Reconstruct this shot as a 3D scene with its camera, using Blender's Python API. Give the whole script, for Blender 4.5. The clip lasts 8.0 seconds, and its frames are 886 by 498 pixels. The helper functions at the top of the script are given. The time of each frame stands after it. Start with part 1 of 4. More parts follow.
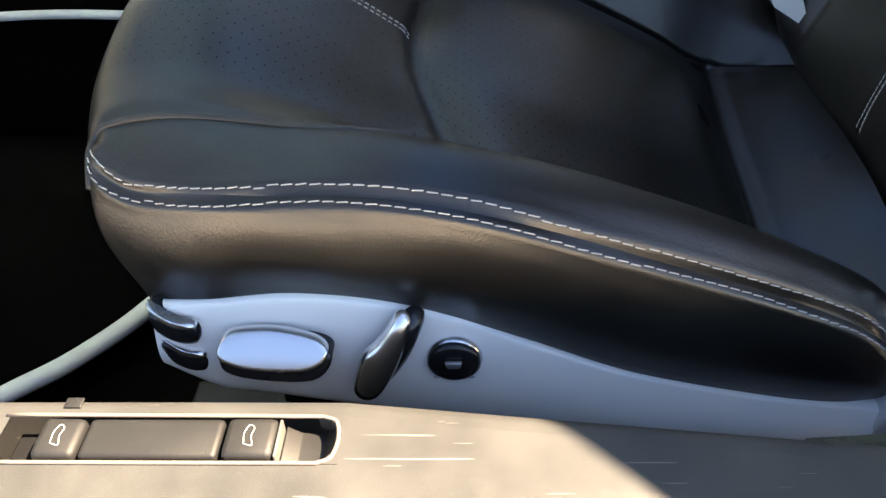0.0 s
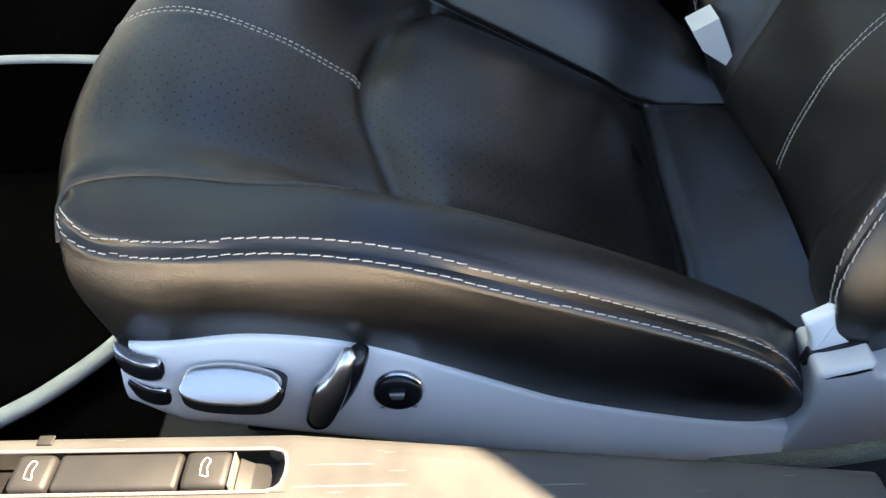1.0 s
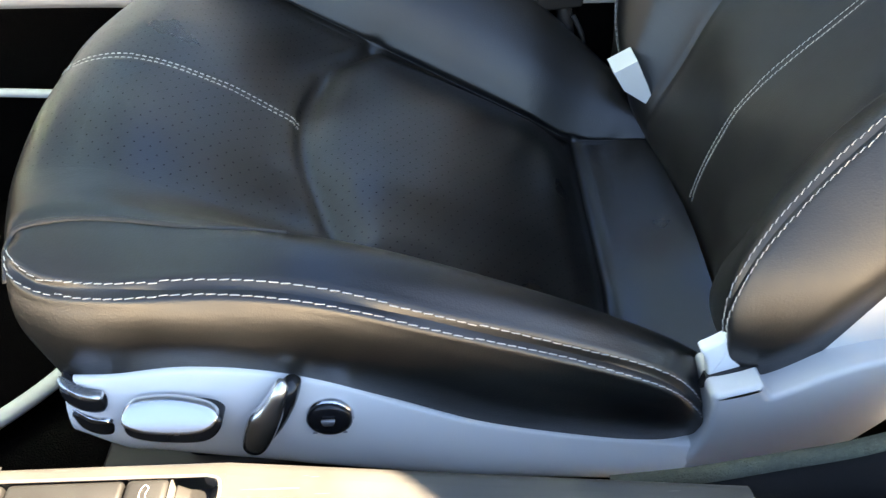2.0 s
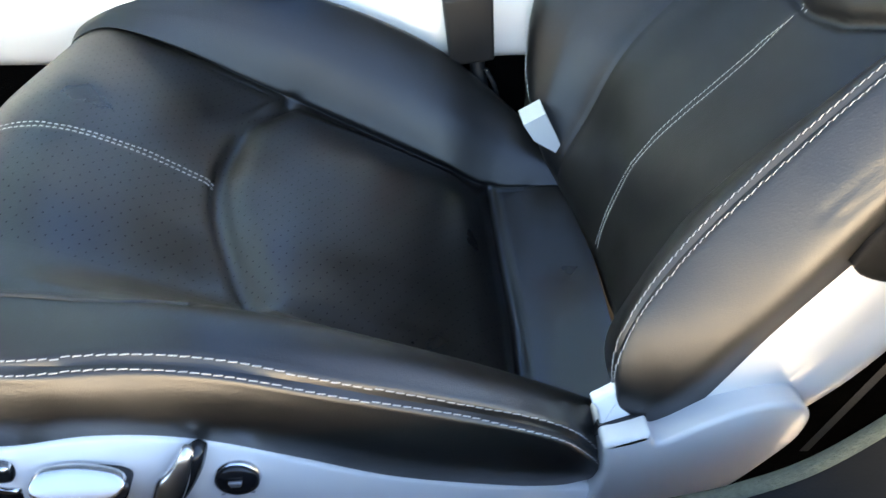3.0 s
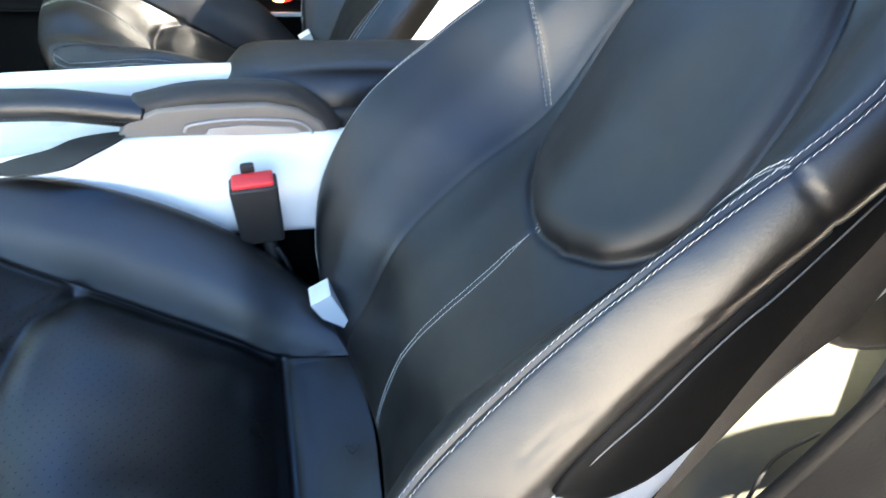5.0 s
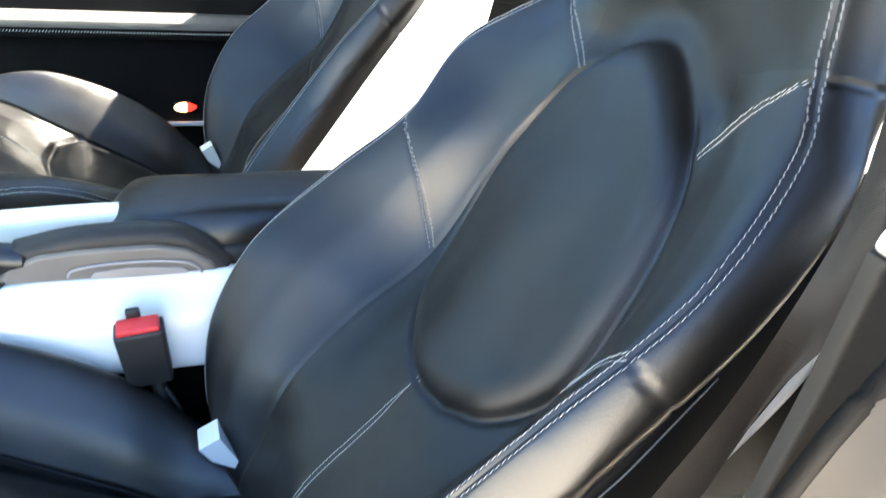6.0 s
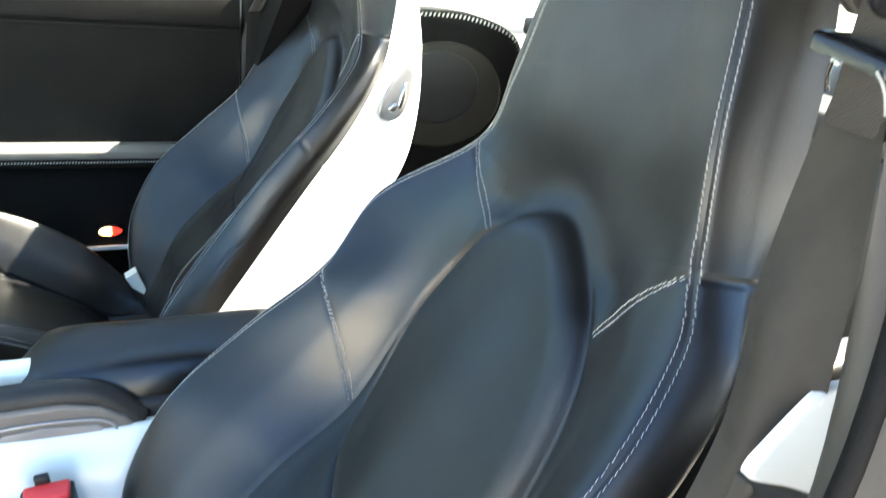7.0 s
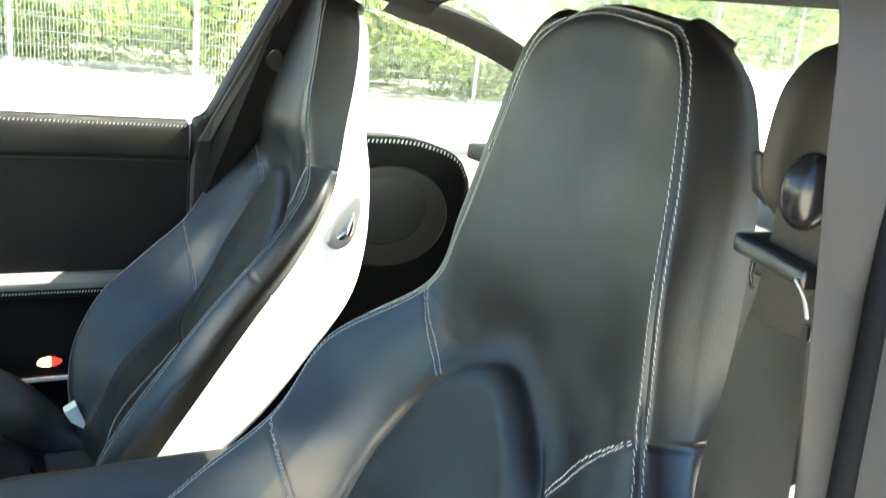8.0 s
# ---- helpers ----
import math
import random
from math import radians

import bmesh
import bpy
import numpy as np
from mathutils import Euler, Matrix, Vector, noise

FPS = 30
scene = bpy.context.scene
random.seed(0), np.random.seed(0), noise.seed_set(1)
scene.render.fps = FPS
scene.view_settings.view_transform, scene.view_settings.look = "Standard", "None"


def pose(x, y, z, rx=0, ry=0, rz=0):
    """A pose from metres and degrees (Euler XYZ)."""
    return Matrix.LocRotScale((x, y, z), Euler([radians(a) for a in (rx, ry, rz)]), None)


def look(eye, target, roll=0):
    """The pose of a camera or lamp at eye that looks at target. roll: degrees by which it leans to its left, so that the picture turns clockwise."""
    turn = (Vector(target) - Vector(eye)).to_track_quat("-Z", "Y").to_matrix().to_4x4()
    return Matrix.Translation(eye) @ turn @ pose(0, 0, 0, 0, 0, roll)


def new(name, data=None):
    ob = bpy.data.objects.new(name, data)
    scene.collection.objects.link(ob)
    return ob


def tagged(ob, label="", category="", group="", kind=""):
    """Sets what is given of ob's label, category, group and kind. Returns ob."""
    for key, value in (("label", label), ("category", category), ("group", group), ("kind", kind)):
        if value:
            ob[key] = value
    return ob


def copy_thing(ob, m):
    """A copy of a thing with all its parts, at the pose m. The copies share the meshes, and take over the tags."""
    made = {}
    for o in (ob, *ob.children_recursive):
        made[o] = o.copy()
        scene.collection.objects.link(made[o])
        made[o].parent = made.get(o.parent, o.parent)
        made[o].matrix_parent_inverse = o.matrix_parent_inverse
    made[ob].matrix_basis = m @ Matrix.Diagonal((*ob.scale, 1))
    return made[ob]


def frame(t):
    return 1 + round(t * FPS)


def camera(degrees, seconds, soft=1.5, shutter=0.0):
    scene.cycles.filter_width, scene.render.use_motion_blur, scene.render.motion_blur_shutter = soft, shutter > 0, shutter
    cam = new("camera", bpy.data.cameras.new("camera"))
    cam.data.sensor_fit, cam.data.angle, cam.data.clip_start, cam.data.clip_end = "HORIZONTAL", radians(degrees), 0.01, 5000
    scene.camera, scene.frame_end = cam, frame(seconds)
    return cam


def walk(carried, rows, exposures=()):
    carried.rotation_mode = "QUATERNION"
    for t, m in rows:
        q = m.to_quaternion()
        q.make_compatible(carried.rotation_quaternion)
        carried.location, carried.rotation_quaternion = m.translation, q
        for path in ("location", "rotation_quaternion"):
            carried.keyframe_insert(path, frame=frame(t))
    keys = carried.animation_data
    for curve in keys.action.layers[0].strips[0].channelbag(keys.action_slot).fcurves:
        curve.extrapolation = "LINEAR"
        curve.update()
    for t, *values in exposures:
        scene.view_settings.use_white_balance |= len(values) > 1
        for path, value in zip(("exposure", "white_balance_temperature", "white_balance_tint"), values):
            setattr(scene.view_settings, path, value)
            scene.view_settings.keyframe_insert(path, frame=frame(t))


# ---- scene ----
cam = camera(59.1, 8.0, 1.3, 0.4)
UNIT = 0.88  # metres to a unit of the plan below
EXPOSURES = [(0, 3.22, 9700, 16), (1, 3.57, 9900, 15), (2.5, 4.05, 9700, 12), (4.5, 4.1, 7150, 10), (6.5, 3.95, 7100, 8), (8, 3.7, 7200, 1)]
PATH = [
    (0, (0.051, 0.024, 0.778), (-0.048, 1.54, -0.523), -3.0),
    (0.5, (0.065, 0.014, 0.802), (-0.016, 1.536, -0.493), -3.0),
    (1, (0.081, -0.001, 0.826), (0.034, 1.536, -0.452), -2.6),
    (2.5, (0.132, -0.03, 0.892), (0.233, 1.534, -0.35), 0.0),
    (3, (0.161, -0.029, 0.92), (0.313, 1.544, -0.306), 0.3),
    (3.5, (0.193, -0.019, 0.967), (0.398, 1.542, -0.266), 0.9),
    (4, (0.226, -0.012, 0.996), (0.505, 1.571, -0.194), 1.6),
    (4.5, (0.253, -0.002, 1.042), (0.613, 1.583, -0.123), 2.7),
    (5.8, (0.315, 0.014, 1.171), (0.94, 1.637, 0.183), 7.4),
    (6, (0.328, 0.022, 1.193), (0.978, 1.649, 0.228), 6.8),
    (6.5, (0.36, 0.033, 1.238), (1.066, 1.681, 0.352), 6.7),
    (7, (0.361, 0.038, 1.291), (1.155, 1.7, 0.511), 6.8),
    (7.5, (0.355, 0.037, 1.324), (1.222, 1.718, 0.675), 7.2),
    (8, (0.359, 0.049, 1.354), (1.28, 1.74, 0.813), 6.6),
]
walk(cam, [(t, look(Vector(eye) * UNIT, Vector(target) * UNIT, roll)) for t, eye, target, roll in PATH], EXPOSURES)


# ---- world and sun ----
world = bpy.data.worlds.new("world")
scene.world = world
world.use_nodes = True
wn = world.node_tree.nodes
sky = wn.new("ShaderNodeTexSky")
sky.sky_type, sky.sun_disc = "NISHITA", False
sky.dust_density, sky.ozone_density, sky.altitude = 0.1, 9.0, 500
sky.sun_elevation, sky.sun_rotation = radians(53.6), radians(90.8)
world.node_tree.links.new(sky.outputs[0], wn["Background"].inputs[0])
wn["Background"].inputs[1].default_value = 0.06
SUN_FROM = Vector((0.737, -0.01, 1.0))
sun = new("sun", bpy.data.lights.new("sun", "SUN"))
sun.data.energy, sun.data.angle, sun.data.color = 5.0, radians(0.5), (1.0, 0.95, 0.87)
sun.matrix_world = look(SUN_FROM * 10, (0, 0, 0))


# ---- materials ----
def material(name, base, rough=0.5, metal=0.0, noise_scale=40.0, vary=0.12, grain=900.0, bump=0.1, grain_kind="NOISE", rough_vary=0.08, coat=0.0, distance=0.0006):
    """A surface with colour and gloss that vary at a large scale and relief at a fine one."""
    m = bpy.data.materials.new(name)
    m.use_nodes = True
    n, l = m.node_tree.nodes, m.node_tree.links
    p = n["Principled BSDF"]
    tc = n.new("ShaderNodeTexCoord")
    big = n.new("ShaderNodeTexNoise")
    big.inputs["Scale"].default_value, big.inputs["Detail"].default_value = noise_scale, 6
    l.new(tc.outputs["Object"], big.inputs["Vector"])
    mix = n.new("ShaderNodeMix")
    mix.data_type = "RGBA"
    a = [c * (1 - vary) for c in base[:3]] + [1]
    b = [min(1, c * (1 + vary)) for c in base[:3]] + [1]
    mix.inputs[6].default_value, mix.inputs[7].default_value = a, b
    l.new(big.outputs["Fac"], mix.inputs[0])
    l.new(mix.outputs[2], p.inputs["Base Color"])
    mr = n.new("ShaderNodeMapRange")
    mr.inputs["From Min"].default_value, mr.inputs["From Max"].default_value = 0.3, 0.7
    mr.inputs["To Min"].default_value, mr.inputs["To Max"].default_value = max(0.02, rough - rough_vary), min(1, rough + rough_vary)
    l.new(big.outputs["Fac"], mr.inputs["Value"])
    l.new(mr.outputs[0], p.inputs["Roughness"])
    p.inputs["Metallic"].default_value = metal
    if coat:
        p.inputs["Coat Weight"].default_value, p.inputs["Coat Roughness"].default_value = coat, 0.08
    if bump:
        if grain_kind == "VORONOI":
            fine = n.new("ShaderNodeTexVoronoi")
            fine.inputs["Scale"].default_value = grain
            out = fine.outputs["Distance"]
        else:
            fine = n.new("ShaderNodeTexNoise")
            fine.inputs["Scale"].default_value, fine.inputs["Detail"].default_value = grain, 3
            out = fine.outputs["Fac"]
        l.new(tc.outputs["Object"], fine.inputs["Vector"])
        bp = n.new("ShaderNodeBump")
        bp.inputs["Strength"].default_value, bp.inputs["Distance"].default_value = bump, distance
        l.new(out, bp.inputs["Height"])
        l.new(bp.outputs[0], p.inputs["Normal"])
    return m


def leather(name, base, rough, holes=""):
    """Grained leather with faint creases; holes: the two axes on which rows of perforations lie."""
    m = material(name, base, rough, noise_scale=11, vary=0.25, grain=750, bump=0.10, grain_kind="VORONOI", rough_vary=0.09, distance=0.001)
    n, l = m.node_tree.nodes, m.node_tree.links
    p = n["Principled BSDF"]
    tc = n.new("ShaderNodeTexCoord")
    crease = n.new("ShaderNodeTexNoise")
    crease.inputs["Scale"].default_value, crease.inputs["Detail"].default_value, crease.inputs["Distortion"].default_value = 28, 5, 0.3
    l.new(tc.outputs["Object"], crease.inputs["Vector"])
    soft = n.new("ShaderNodeBump")
    soft.inputs["Strength"].default_value, soft.inputs["Distance"].default_value = 0.14, 0.003
    l.new(crease.outputs["Fac"], soft.inputs["Height"])
    # sparse wrinkles where the hide has been bent
    fold = n.new("ShaderNodeTexNoise")
    fold.inputs["Scale"].default_value, fold.inputs["Detail"].default_value, fold.inputs["Distortion"].default_value = 16, 3, 0.4
    l.new(tc.outputs["Object"], fold.inputs["Vector"])
    wrinkle = n.new("ShaderNodeBump")
    wrinkle.invert = True
    wrinkle.inputs["Strength"].default_value, wrinkle.inputs["Distance"].default_value = 0.05, 0.004
    l.new(fold.outputs["Fac"], wrinkle.inputs["Height"])
    l.new(wrinkle.outputs[0], soft.inputs["Normal"])
    p.inputs["Specular IOR Level"].default_value = 0.75
    grain = p.inputs["Normal"].links[0].from_node
    l.new(soft.outputs[0], grain.inputs["Normal"])
    if holes:
        sep = n.new("ShaderNodeSeparateXYZ")
        l.new(tc.outputs["Object"], sep.inputs[0])
        def calc(op, a, b=None):
            q = n.new("ShaderNodeMath")
            q.operation = op
            for k, v in ((0, a), (1, b)):
                if v is None:
                    continue
                if isinstance(v, (int, float)):
                    q.inputs[k].default_value = v
                else:
                    l.new(v, q.inputs[k])
            return q.outputs[0]
        u = calc("MULTIPLY", sep.outputs[holes[0]], 1 / 0.011)
        v = calc("MULTIPLY", sep.outputs[holes[1]], 1 / 0.0065)
        row = calc("FLOOR", v)
        odd = calc("MULTIPLY", calc("MODULO", calc("ABSOLUTE", row), 2.0), 0.5)
        fu = calc("SUBTRACT", calc("FRACT", calc("ADD", u, odd)), 0.5)
        fv = calc("SUBTRACT", calc("FRACT", v), 0.5)
        du = calc("MULTIPLY", fu, 0.011)
        dv = calc("MULTIPLY", fv, 0.0065)
        r = calc("SQRT", calc("ADD", calc("MULTIPLY", du, du), calc("MULTIPLY", dv, dv)))
        hole = calc("MULTIPLY", calc("MULTIPLY", calc("LESS_THAN", r, 0.00062), 0.8), calc("LESS_THAN", sep.outputs["X"], 0.165))
        link = p.inputs["Base Color"].links[0].from_socket
        mx = n.new("ShaderNodeMix")
        mx.data_type = "RGBA"
        mx.inputs[7].default_value = (0.004, 0.004, 0.004, 1)
        l.new(hole, mx.inputs[0])
        l.new(link, mx.inputs[6])
        l.new(mx.outputs[2], p.inputs["Base Color"])
        l.new(calc("MULTIPLY", calc("SUBTRACT", 1.0, hole), 0.75), p.inputs["Specular IOR Level"])
    return m


def scratched(m, colour):
    """Adds short pale scratches in two directions to a material."""
    n, l = m.node_tree.nodes, m.node_tree.links
    p = n["Principled BSDF"]
    tc = n.new("ShaderNodeTexCoord")
    marks = None
    for turn, limit in ((0.25, 0.755), (-0.5, 0.765)):
        mp = n.new("ShaderNodeMapping")
        mp.inputs["Rotation"].default_value, mp.inputs["Scale"].default_value = (0, 0, turn), (22, 480, 60)
        nz = n.new("ShaderNodeTexNoise")
        nz.inputs["Scale"].default_value, nz.inputs["Detail"].default_value = 1.0, 1
        l.new(tc.outputs["Object"], mp.inputs[0])
        l.new(mp.outputs[0], nz.inputs["Vector"])
        q = n.new("ShaderNodeMath")
        q.operation = "GREATER_THAN"
        q.inputs[1].default_value = limit
        l.new(nz.outputs["Fac"], q.inputs[0])
        if marks is None:
            marks = q.outputs[0]
        else:
            a = n.new("ShaderNodeMath")
            a.operation = "MAXIMUM"
            l.new(marks, a.inputs[0])
            l.new(q.outputs[0], a.inputs[1])
            marks = a.outputs[0]
    mx = n.new("ShaderNodeMix")
    mx.data_type = "RGBA"
    mx.inputs[7].default_value = (*colour, 1)
    l.new(marks, mx.inputs[0])
    l.new(p.inputs["Base Color"].links[0].from_socket, mx.inputs[6])
    l.new(mx.outputs[2], p.inputs["Base Color"])
    return m


def glass(name, tint):
    m = bpy.data.materials.new(name)
    m.use_nodes = True
    p = m.node_tree.nodes["Principled BSDF"]
    p.inputs["Base Color"].default_value, p.inputs["Roughness"].default_value = (*tint, 1), 0.0
    p.inputs["Transmission Weight"].default_value, p.inputs["IOR"].default_value = 1.0, 1.02
    return m


LEATHER = leather("black_leather", (0.0055, 0.0053, 0.0051), 0.375)
LEATHER_TOP = leather("black_leather_perforated", (0.0034, 0.0034, 0.0038), 0.35, "XY")
LEATHER_BACK = leather("black_leather_pad", (0.0045, 0.0046, 0.0044), 0.46)
THREAD = material("grey_thread", (0.44, 0.43, 0.41), 0.8, noise_scale=400, vary=0.15, grain=2500, bump=0.3)
DOOR_LEATHER = material("dull_black_leather", (0.0035, 0.0035, 0.0035), 0.70, noise_scale=14, vary=0.2, grain=700, bump=0.25, grain_kind="VORONOI")
DOOR_LEATHER.node_tree.nodes["Principled BSDF"].inputs["Specular IOR Level"].default_value = 0.14
PIPING = material("dark_piping", (0.02, 0.02, 0.021), 0.5, grain=800, bump=0.2)
WHITE = material("white_plastic", (0.80, 0.795, 0.78), 0.32, noise_scale=8, vary=0.02, grain=1500, bump=0.03, coat=0.35)
# same white plastic, with the shade on the driver's seat put into its colour
WHITE_SHADED = material("white_plastic_shaded", (0.64, 0.63, 0.615), 0.34, noise_scale=8, vary=0.02, grain=1500, bump=0.03, coat=0.3)
SILVER = material("silver_paint", (0.88, 0.865, 0.83), 0.35, noise_scale=12, vary=0.03, grain=1800, bump=0.04, coat=0.2)
CHROME = material("satin_chrome", (0.78, 0.78, 0.79), 0.24, 1.0, noise_scale=30, vary=0.04, bump=0.0, rough_vary=0.04)
BLACK = material("black_plastic", (0.012, 0.012, 0.0125), 0.55, noise_scale=20, vary=0.2, grain=1400, bump=0.25)
GLOSS = material("gloss_black_plastic", (0.012, 0.012, 0.013), 0.22, noise_scale=20, vary=0.1, bump=0.0)
GREY_TRIM = material("grey_trim", (0.024, 0.022, 0.0195), 0.62, noise_scale=14, vary=0.12, grain=1200, bump=0.3)
SILL = scratched(material("scuffed_sill_plastic", (0.048, 0.048, 0.047), 0.46, noise_scale=26, vary=0.4, grain=1400, bump=0.2, rough_vary=0.12), (0.13, 0.125, 0.115))
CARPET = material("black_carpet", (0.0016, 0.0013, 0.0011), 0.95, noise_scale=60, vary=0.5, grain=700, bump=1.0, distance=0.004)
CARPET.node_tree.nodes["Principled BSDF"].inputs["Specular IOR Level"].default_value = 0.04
FUZZ = material("green_grey_seal", (0.075, 0.085, 0.065), 0.95, noise_scale=300, vary=0.5, grain=900, bump=1.0, distance=0.003)
BINDING = material("white_binding", (0.62, 0.60, 0.57), 0.7, noise_scale=60, vary=0.2, grain=1200, bump=0.5)
PILLAR = material("brown_grey_pillar", (0.027, 0.0228, 0.0178), 0.66, noise_scale=14, vary=0.12, grain=1200, bump=0.2)
OLIVE = material("olive_grey_cloth", (0.15, 0.145, 0.11), 0.6, noise_scale=30, vary=0.15, grain=900, bump=0.2)
PIPING_GREY = material("grey_piping", (0.11, 0.108, 0.104), 0.7, grain=800, bump=0.2)
WARM_GREY = material("warm_grey_plastic", (0.15, 0.132, 0.118), 0.38, noise_scale=14, vary=0.1, grain=1200, bump=0.1)
WARM_SILVER = material("brushed_silver", (0.34, 0.33, 0.33), 0.4, 0.6, noise_scale=30, vary=0.1, grain=1500, bump=0.1)
RED = material("red_button", (0.65, 0.03, 0.035), 0.4, noise_scale=30, vary=0.1, bump=0.05)
WEBBING = material("belt_webbing", (0.022, 0.0185, 0.015), 0.6, noise_scale=60, vary=0.2, grain=700, bump=0.5)
wv = WEBBING.node_tree.nodes.new("ShaderNodeTexWave")
wv.bands_direction = "DIAGONAL"
wv.inputs["Scale"].default_value, wv.inputs["Distortion"].default_value = 330, 0.6
wb = WEBBING.node_tree.nodes.new("ShaderNodeBump")
wb.inputs["Strength"].default_value, wb.inputs["Distance"].default_value = 0.5, 0.001
wt = WEBBING.node_tree.nodes.new("ShaderNodeTexCoord")
WEBBING.node_tree.links.new(wt.outputs["Object"], wv.inputs["Vector"])
WEBBING.node_tree.links.new(wv.outputs["Fac"], wb.inputs["Height"])
WEBBING.node_tree.links.new(wb.outputs[0], WEBBING.node_tree.nodes["Principled BSDF"].inputs["Normal"])
HEADLINER = material("dark_headliner", (0.009, 0.009, 0.0095), 0.95, noise_scale=50, vary=0.15, grain=800, bump=0.4)
for m, gloss in ((HEADLINER, 0.1), (GREY_TRIM, 0.25), (WEBBING, 0.5), (LEATHER_BACK, 0.65)):
    m.node_tree.nodes["Principled BSDF"].inputs["Specular IOR Level"].default_value = gloss
BODY = material("white_car_paint", (0.82, 0.82, 0.81), 0.25, noise_scale=6, vary=0.02, bump=0.0, coat=0.8)
ASPHALT = material("pale_concrete", (0.68, 0.63, 0.56), 0.9, noise_scale=1.5, vary=0.15, grain=60, bump=0.5, distance=0.004)
STEEL = material("galvanised_steel", (0.55, 0.57, 0.58), 0.45, 0.7, noise_scale=5, vary=0.1, bump=0.0)
WINDOW = glass("window_glass", (0.84, 0.91, 0.87))
WINDSCREEN = glass("windscreen_glass", (0.72, 0.92, 0.90))
ROOF_GLASS = glass("roof_glass", (0.26, 0.64, 1.0))
GREY_LEATHER = material("grey_leather", (0.09, 0.088, 0.083), 0.5, noise_scale=14, vary=0.2, grain=700, bump=0.25, grain_kind="VORONOI")


# ---- mesh helpers ----
def mesh_of(name, verts, faces, mat, smooth=True):
    me = bpy.data.meshes.new(name)
    me.from_pydata([tuple(map(float, v)) for v in verts], [], faces)
    me.materials.append(mat)
    if smooth:
        me.polygons.foreach_set("use_smooth", [True] * len(me.polygons))
    me.update()
    return me


def thing(name, base, label, category, group="", kind=""):
    ob = new(name)
    ob.location = Vector(base) * UNIT
    ob.empty_display_size = 0.05
    return tagged(ob, label, category, group, kind)


def stand_of(ob):
    """Where a thing or part stands in the world."""
    m = Matrix()
    while ob:
        m = ob.matrix_basis @ m
        ob = ob.parent
    return m


def part(name, bm, mat, parent, label=""):
    """Link a bmesh, in the place's own metres, as one mesh object under a thing or a part."""
    me = bm
    if isinstance(bm, bmesh.types.BMesh):
        me = bpy.data.meshes.new(name)
        bm.to_mesh(me)
        bm.free()
        me.materials.clear()
        me.materials.append(mat)
    me.transform(Matrix.Scale(UNIT, 4))
    ob = new(name, me)
    if parent is not None:
        me.transform(stand_of(parent).inverted())
        ob.parent = parent
    return tagged(ob, label)


def whole(name, bm, mat, label, category, kind="", group=""):
    return tagged(part(name, bm, mat, None), label, category, group, kind)


def spline(pts, n=8):
    """A smooth curve through the points (Catmull-Rom), n steps a span."""
    c = np.array(pts, float)
    ext = np.vstack([2 * c[0] - c[1], c, 2 * c[-1] - c[-2]])
    s = (np.arange(n) / n)[:, None]
    out = []
    for i in range(len(c) - 1):
        p0, p1, p2, p3 = ext[i:i + 4]
        out.append(0.5 * (2 * p1 + (p2 - p0) * s + (2 * p0 - 5 * p1 + 4 * p2 - p3) * s ** 2 + (3 * p1 - p0 - 3 * p2 + p3) * s ** 3))
    return np.vstack(out + [c[-1:]])


def resample(poly, step):
    d = np.r_[0, np.cumsum(np.linalg.norm(np.diff(poly, axis=0), axis=1))]
    k = max(2, int(round(d[-1] / step)) + 1)
    q = np.linspace(0, d[-1], k)
    return np.stack([np.interp(q, d, poly[:, i]) for i in range(3)], 1)


def loft(rows, nj, ni):
    """A smooth surface through a grid of points: rows of equal length."""
    a = np.array(rows, float)
    b = np.stack([spline(a[:, i], nj) for i in range(a.shape[1])], 1)
    return np.stack([spline(b[j], ni) for j in range(b.shape[0])], 0)


def normals(v):
    n = np.cross(np.gradient(v, axis=0), np.gradient(v, axis=1))
    return n / (np.linalg.norm(n, axis=2, keepdims=True) + 1e-9)


def near_curve(v, poly):
    """Each vertex's distance to a curve."""
    p = resample(np.asarray(poly, float), 0.010)
    flat = v.reshape(-1, 3)
    best = np.full(len(flat), 9.0)
    for a, b in zip(p[:-1], p[1:]):
        s = b - a
        u = np.clip(((flat - a) @ s) / (s @ s + 1e-12), 0, 1)
        best = np.minimum(best, ((flat - a - u[:, None] * s) ** 2).sum(1))
    return np.sqrt(best).reshape(v.shape[:2])


def grid_faces(nj, ni):
    return [(j * ni + i, (j + 1) * ni + i, (j + 1) * ni + i + 1, j * ni + i + 1) for j in range(nj - 1) for i in range(ni - 1)]


def patch(name, v, mat):
    return mesh_of(name, v.reshape(-1, 3), grid_faces(*v.shape[:2]), mat)


def inside(y, z, poly):
    """Whether points lie inside a closed outline, by crossings."""
    hit = np.zeros(y.shape, bool)
    for (y0, z0), (y1, z1) in zip(poly, np.roll(poly, -1, 0)):
        if z0 == z1:
            continue
        hit ^= ((z0 > z) != (z1 > z)) & (y < (y1 - y0) * (z - z0) / (z1 - z0) + y0)
    return hit


def tree_of(v):
    from mathutils.bvhtree import BVHTree
    return BVHTree.FromPolygons([tuple(map(float, p)) for p in v.reshape(-1, 3)], grid_faces(*v.shape[:2]))


